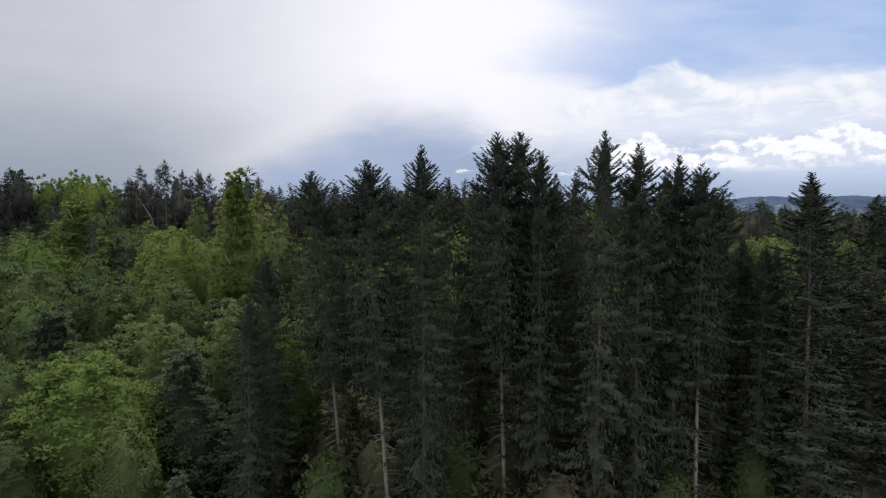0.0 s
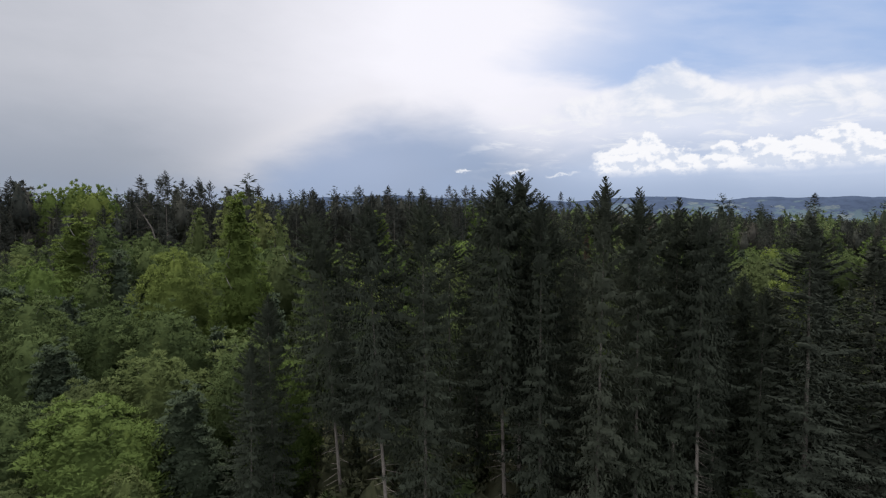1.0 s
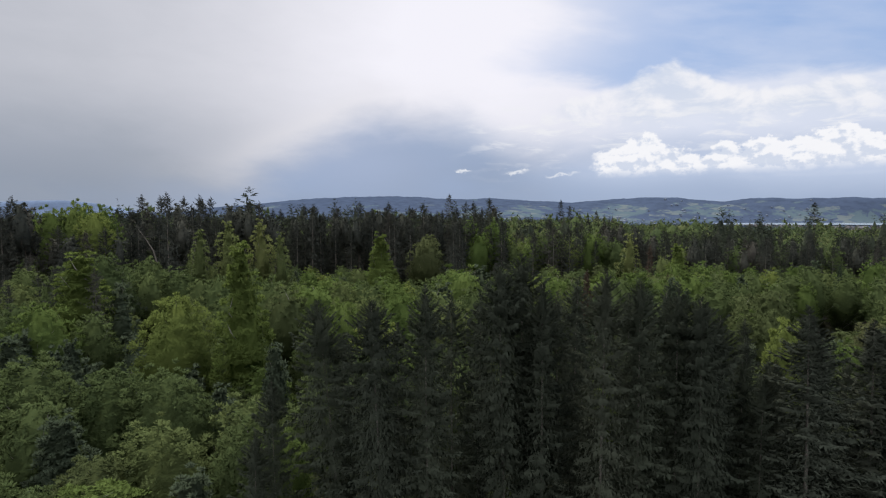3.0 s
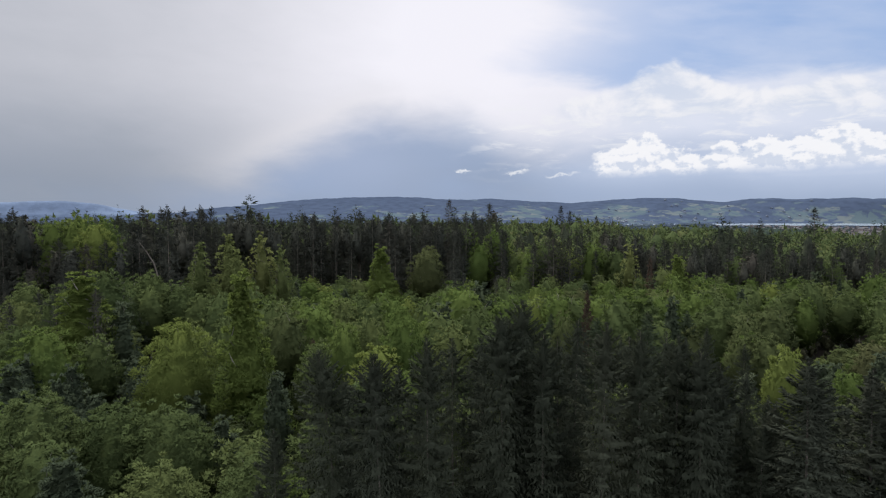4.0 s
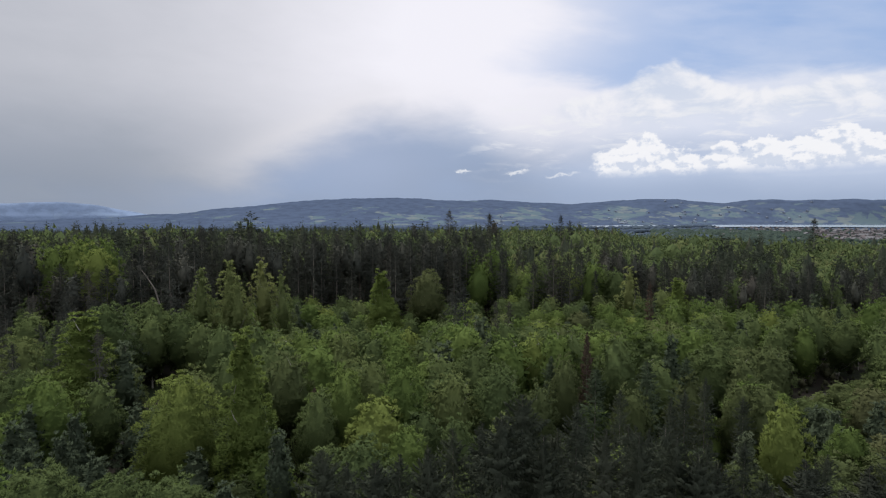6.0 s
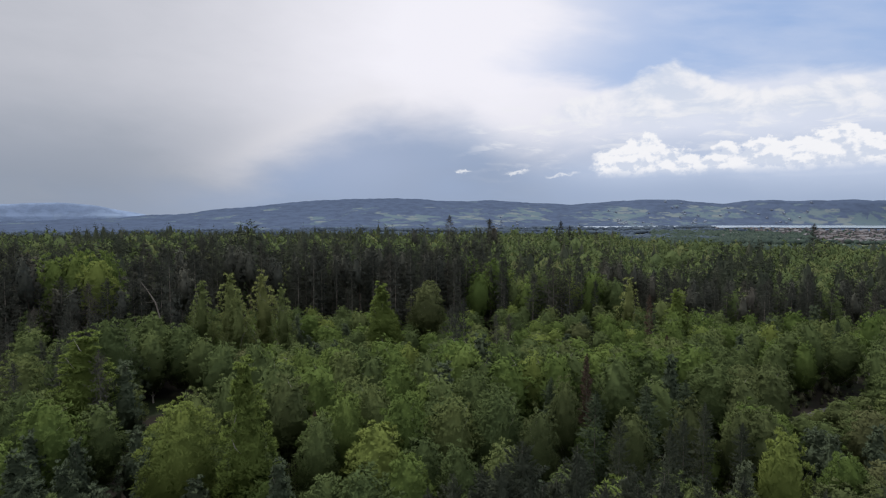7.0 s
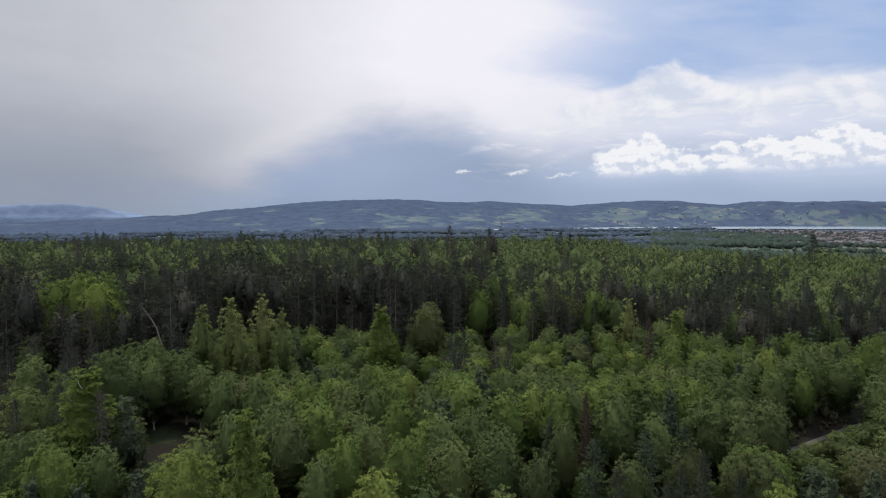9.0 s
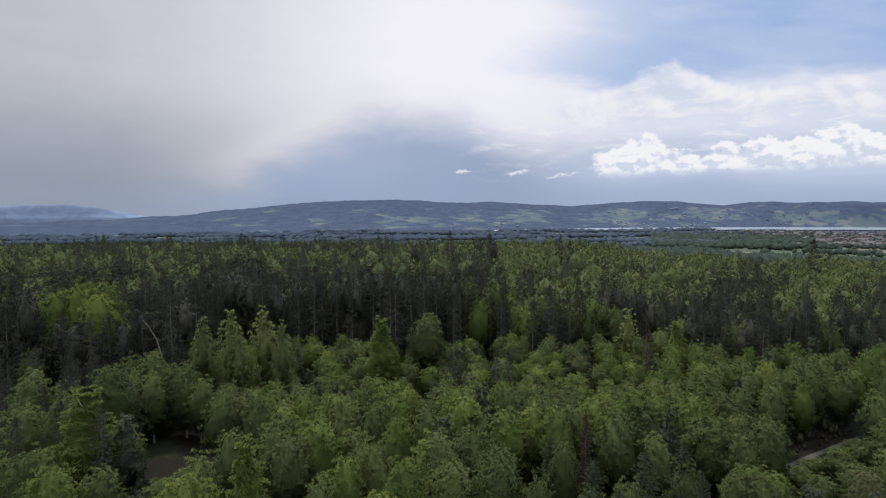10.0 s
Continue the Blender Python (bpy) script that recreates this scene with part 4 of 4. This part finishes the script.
def wood(x0, x1, y0, y1, gap, test):
    """Places for a mixed wood, conifers and broadleaf trees apart."""
    con, hc, lea, hl = [], [], [], []
    for x, y in scatter(x0, x1, y0, y1, gap):
        a = x / y
        if abs(a) > 0.84 or not test(x, y, a):
            continue
        mood = 1.4 * float(wave(np.float64(x), np.float64(y), 0.024)) + 0.8 * float(wave(np.float64(x), np.float64(y), 0.06, 1.0))
        share = 0.56 + 0.34 * float(smooth01(330, 260, y)) + 0.4 * float(smooth01(560, 680, y)) if a < 0.08 else 0.14 + 0.4 * float(smooth01(265, 230, y)) if a < 0.27 else 0.22 + 0.75 * float(smooth01(320, 285, y + 40 * math.sin(a * 21)))
        tall = (29 if a < 0.1 else 25 if a < 0.3 else 22.5) - 4 * float(smooth01(300, 500, y)) * (a < 0.1)
        tall *= 1 + 0.16 * float(wave(np.float64(x), np.float64(y), 0.035, 2.0)) + (0.30 if rng.uniform() < 0.04 else 0.0)
        if rng.uniform() < share + 0.34 * mood:
            con.append((x, y))
            hc.append(tall * rng.uniform(0.82, 1.12))
        else:
            lea.append((x, y))
            hl.append(tall * rng.uniform(0.72, 0.95))
    return con, hc, lea, hl


c, hc, l, hl = wood(-300, 300, 190, 350, 7.6, lambda x, y, a: y > stand_front(a) + 34)
far_forest("conifer_wood", "mixed dark conifers beyond the tall stand", c, hc, NEAR_CONIFERS, WOOD_DARK)
far_forest("broadleaf_wood", "light green broadleaf trees beyond the stand", l, hl, NEAR_LEAFY, WOOD_LIGHT)
c, hc, l, hl = wood(-640, 640, 350, 760, 8.6, lambda x, y, a: y < 720 - 190 * smooth01(0.18, 0.5, a) + 25 * math.sin(a * 31))
far_forest("conifer_wood", "distant dark conifers of the plateau forest", c, hc, FAR_CONIFERS, WOOD_DARK)
far_forest("broadleaf_wood", "distant light green crowns of the plateau forest", l, hl, FAR_LEAFY, WOOD_LIGHT)

# groves among the fields
def grove_shape(seed, wide):
    r = np.random.default_rng(seed)
    stem = np.array([[0, 0, 0], [0, 0, 1.0]])
    V, F = core(stem, 0.02, 1.0, egg(wide, "round"), r, 5, 7, 0.35)
    F, N = rounded(V, F, lambda z: along(stem, np.full(len(z), 0.4)), [1, 1, 0.6], 0.4)
    return V, F, N


SPECKS = [grove_shape(40 + i, 0.40 + 0.07 * i) for i in range(6)]


def groves(y0, y1, gap, least):
    """Places in woods and hedgerows, long across the view."""
    out = []
    for x, y in scatter(-2600, 2600, y0, y1, gap):
        d, a = math.hypot(x, y), math.atan2(x, y)
        if abs(x / y) > 0.8 or d > float(near_shore(a)) - 40 or d < 720 - 190 * smooth01(0.18, 0.5, a):
            continue
        if wave(np.float64(x), np.float64(y * 2.6), 0.0040, 0.4) + 0.6 * wave(np.float64(x), np.float64(y * 2.0), 0.012) + 0.5 * smooth01(1150, 800, d) > least + 1.0 * smooth01(0.38, 0.48, a) * smooth01(1200, 1600, d):
            out.append((x, y))
    return out


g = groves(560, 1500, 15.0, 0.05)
far_forest("groves", "far groves and hedgerows between fields", g, [rng.uniform(12, 20) for _ in g], SPECKS, HAZED_GROVE)
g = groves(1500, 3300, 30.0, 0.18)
far_forest("groves", "woods before the lake, haze put into their blue", g, [rng.uniform(12, 19) for _ in g], [(V * [1.9, 1.9, 1], F, N) for V, F, N in SPECKS], HAZED_WOODS)


# ---- town ----
def house(x, y, w, l, h, rz, roof):
    z = float(height(x, y)) - 0.3
    root = tagged(new("house"), "small plastered house with a tiled gable roof" if roof is ROOF_TILE else "pale house with a grey gable roof", "house", "town by the lake")
    root.matrix_basis = pose(x, y, z, 0, 0, rz)
    bm = bmesh.new()
    bmesh.ops.create_cube(bm, size=1, matrix=Matrix.Translation((0, 0, h / 2)) @ Matrix.Diagonal((w, l, h, 1)))
    me = bpy.data.meshes.new("wall")
    bm.to_mesh(me)
    bm.free()
    me.materials.append(RENDER_WALL)
    part("wall", me, root)
    e, k = 0.6, w * 0.32
    V = [(-w / 2 - e, -l / 2 - e, h - 0.2), (w / 2 + e, -l / 2 - e, h - 0.2), (w / 2 + e, l / 2 + e, h - 0.2), (-w / 2 - e, l / 2 + e, h - 0.2), (0, -l / 2 - e, h + k), (0, l / 2 + e, h + k)]
    me = bpy.data.meshes.new("roof")
    me.from_pydata(V, [], [(0, 4, 5, 3), (1, 2, 5, 4), (0, 1, 4), (2, 3, 5), (0, 3, 2, 1)])
    me.materials.append(roof)
    part("roof", me, root)
    for s in (-1, 1):
        for i in range(2):
            bm = bmesh.new()
            bmesh.ops.create_cube(bm, size=1, matrix=Matrix.Translation((s * w / 2, l * (i - 0.5) * 0.5, h * 0.6)) @ Matrix.Diagonal((0.16, 1.2, 1.4, 1)))
            me = bpy.data.meshes.new("window")
            bm.to_mesh(me)
            bm.free()
            me.materials.append(GLASS)
            part("window", me, root)


def far_houses(label, plots, mats):
    """Roofs too far off to tell apart, in one mesh: plots of x, y, z, width, length, height, turn, roof slot."""
    V, F, S = [], [], []
    for x, y, z, w, l, h, rz, slot in plots:
        m, o, a, b = pose(x, y, z, 0, 0, rz), len(V), w / 2, l / 2
        for q in [(i * a, j * b, k) for k in (0, h) for i, j in ((-1, -1), (1, -1), (1, 1), (-1, 1))] + [(i * (a + 0.6), j * (b + 0.6), h - 0.2) for i, j in ((-1, -1), (1, -1), (1, 1), (-1, 1))] + [(0, -b - 0.6, h + 0.32 * w), (0, b + 0.6, h + 0.32 * w)]:
            V.append(m @ Vector(q))
        F += [tuple(o + i for i in f) for f in ((0, 1, 5, 4), (1, 2, 6, 5), (2, 3, 7, 6), (3, 0, 4, 7), (8, 12, 13, 11), (9, 10, 13, 12), (8, 9, 12), (10, 11, 13), (8, 11, 10, 9))]
        S += [0] * 4 + [slot] * 5
    me = bpy.data.meshes.new("far_houses")
    me.from_pydata(V, [], F)
    for mat in mats:
        me.materials.append(mat)
    me.polygons.foreach_set("material_index", S)
    return tagged(new("far_houses", me), label, "houses", kind="stuff")


FAR_PLOTS, VILLAGE_PLOTS = [], []
GLASS = plain("window_glass", (0.05, 0.06, 0.08), 0.1, 0.5)
for i in range(370):
    d = 2050 + 1500 * rng.uniform()
    a = rng.uniform(0.44, 0.68) if d < 2700 else rng.uniform(0.36, 0.68)
    a = max(a, 0.47 + 0.21 * rng.uniform() ** 0.7) if i % 3 else a
    big = rng.uniform() < 0.12
    x, y, w, l, h, turn = d * math.sin(a), d * math.cos(a), rng.uniform(9, 12) * (1.7 if big else 1), rng.uniform(10, 16) * (2.0 if big else 1), rng.uniform(6, 11), rng.uniform(0, 180)
    grey = big or rng.uniform() < 0.3
    if d < 2900:
        house(x, y, w, l, h, turn, ROOF_GREY if grey else ROOF_TILE)
    else:
        FAR_PLOTS.append((x, y, float(height(x, y)) - 0.3, w, l, h, turn, 2 if grey else 1))
far_houses("crowded grey and reddish roofs by the lake", FAR_PLOTS, (RENDER_WALL, ROOF_TILE, ROOF_GREY))
for i in range(60):
    a = rng.choice([0.10, 0.30, 0.39, 0.43, 0.52]) + rng.normal() * 0.022
    d = float(shore(a)) + 80 + 700 * rng.uniform() ** 2
    if d < 4800:
        x, y = d * math.sin(a), d * math.cos(a)
        VILLAGE_PLOTS.append((x, y, float(hill_height(np.float64(x), np.float64(y), np.float64(d), np.float64(a))) - 1, rng.uniform(10, 13), rng.uniform(12, 17), rng.uniform(6, 9), rng.uniform(0, 180), 0))
far_houses("village houses scattered on the hills, paled for haze", VILLAGE_PLOTS, (HAZED_WALL,))
# garden and street trees between the houses
g = [(d * math.sin(a), d * math.cos(a)) for d, a in zip(rng.uniform(2000, 3500, 1100), rng.uniform(0.40, 0.68, 1100))]
far_forest("town_trees", "small dark trees between the houses", g, [rng.uniform(5, 9) for _ in g], SPECKS, HAZED_GROVE)
# wood and hedgerows before the town
g = [(d * math.sin(a), d * math.cos(a)) for d, a in zip(rng.uniform(1750, 2800, 1900), rng.uniform(0.34, 0.56, 1900)) if wave(np.float64(d), np.float64(a * 900), 0.011) > 3.2 * (a - 0.44) - 0.25]
far_forest("groves", "dark woods before the town", g, [rng.uniform(11, 19) for _ in g], SPECKS, HAZED_GROVE)
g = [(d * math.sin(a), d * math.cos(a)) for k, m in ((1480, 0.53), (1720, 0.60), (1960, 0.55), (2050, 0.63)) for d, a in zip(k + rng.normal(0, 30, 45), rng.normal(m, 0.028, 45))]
far_forest("groves", "hedgerows and thin groves on the fields", g, [rng.uniform(8, 15) for _ in g], SPECKS, HAZED_GROVE)

# ---- track through the wood ----
pts = TRACK
d = unit(np.gradient(pts, axis=0))
n = np.column_stack([-d[:, 1], d[:, 0]]) * 0.7
V = np.vstack([np.column_stack([pts + n * s, height(pts[:, 0], pts[:, 1]) + 0.06 + up]) for s, up in ((-1, 0), (-0.3, 0.05), (0.3, 0.05), (1, 0))])
k = len(pts)
F = [(s * k + i, s * k + i + 1, (s + 1) * k + i + 1, (s + 1) * k + i) for s in range(3) for i in range(k - 1)]
tagged(new("path", mesh_of("path", V, F, GRAVEL, True)), "pale gravel forest track through a glade", "path", kind="structure")
for i in range(230):
    a, y = rng.uniform(0.54, 0.76), rng.uniform(112, 157)
    x = a * y
    q = off_track(x, y)
    if q > 2.0:
        plant("shrub", x, y, rng.uniform(0.9, 1.5) if q < 5 or 0 < 134 + (a - 0.59) * 140 - y < 14 else rng.uniform(2.0, 4.5), "mid", 3, "scrub round the glades")
for i in range(60):
    a, y = rng.uniform(-0.54, -0.36), rng.uniform(96, 118)
    plant("shrub", a * y, y, rng.uniform(2.0, 4.0), "mid", 3, "scrub round the glades")
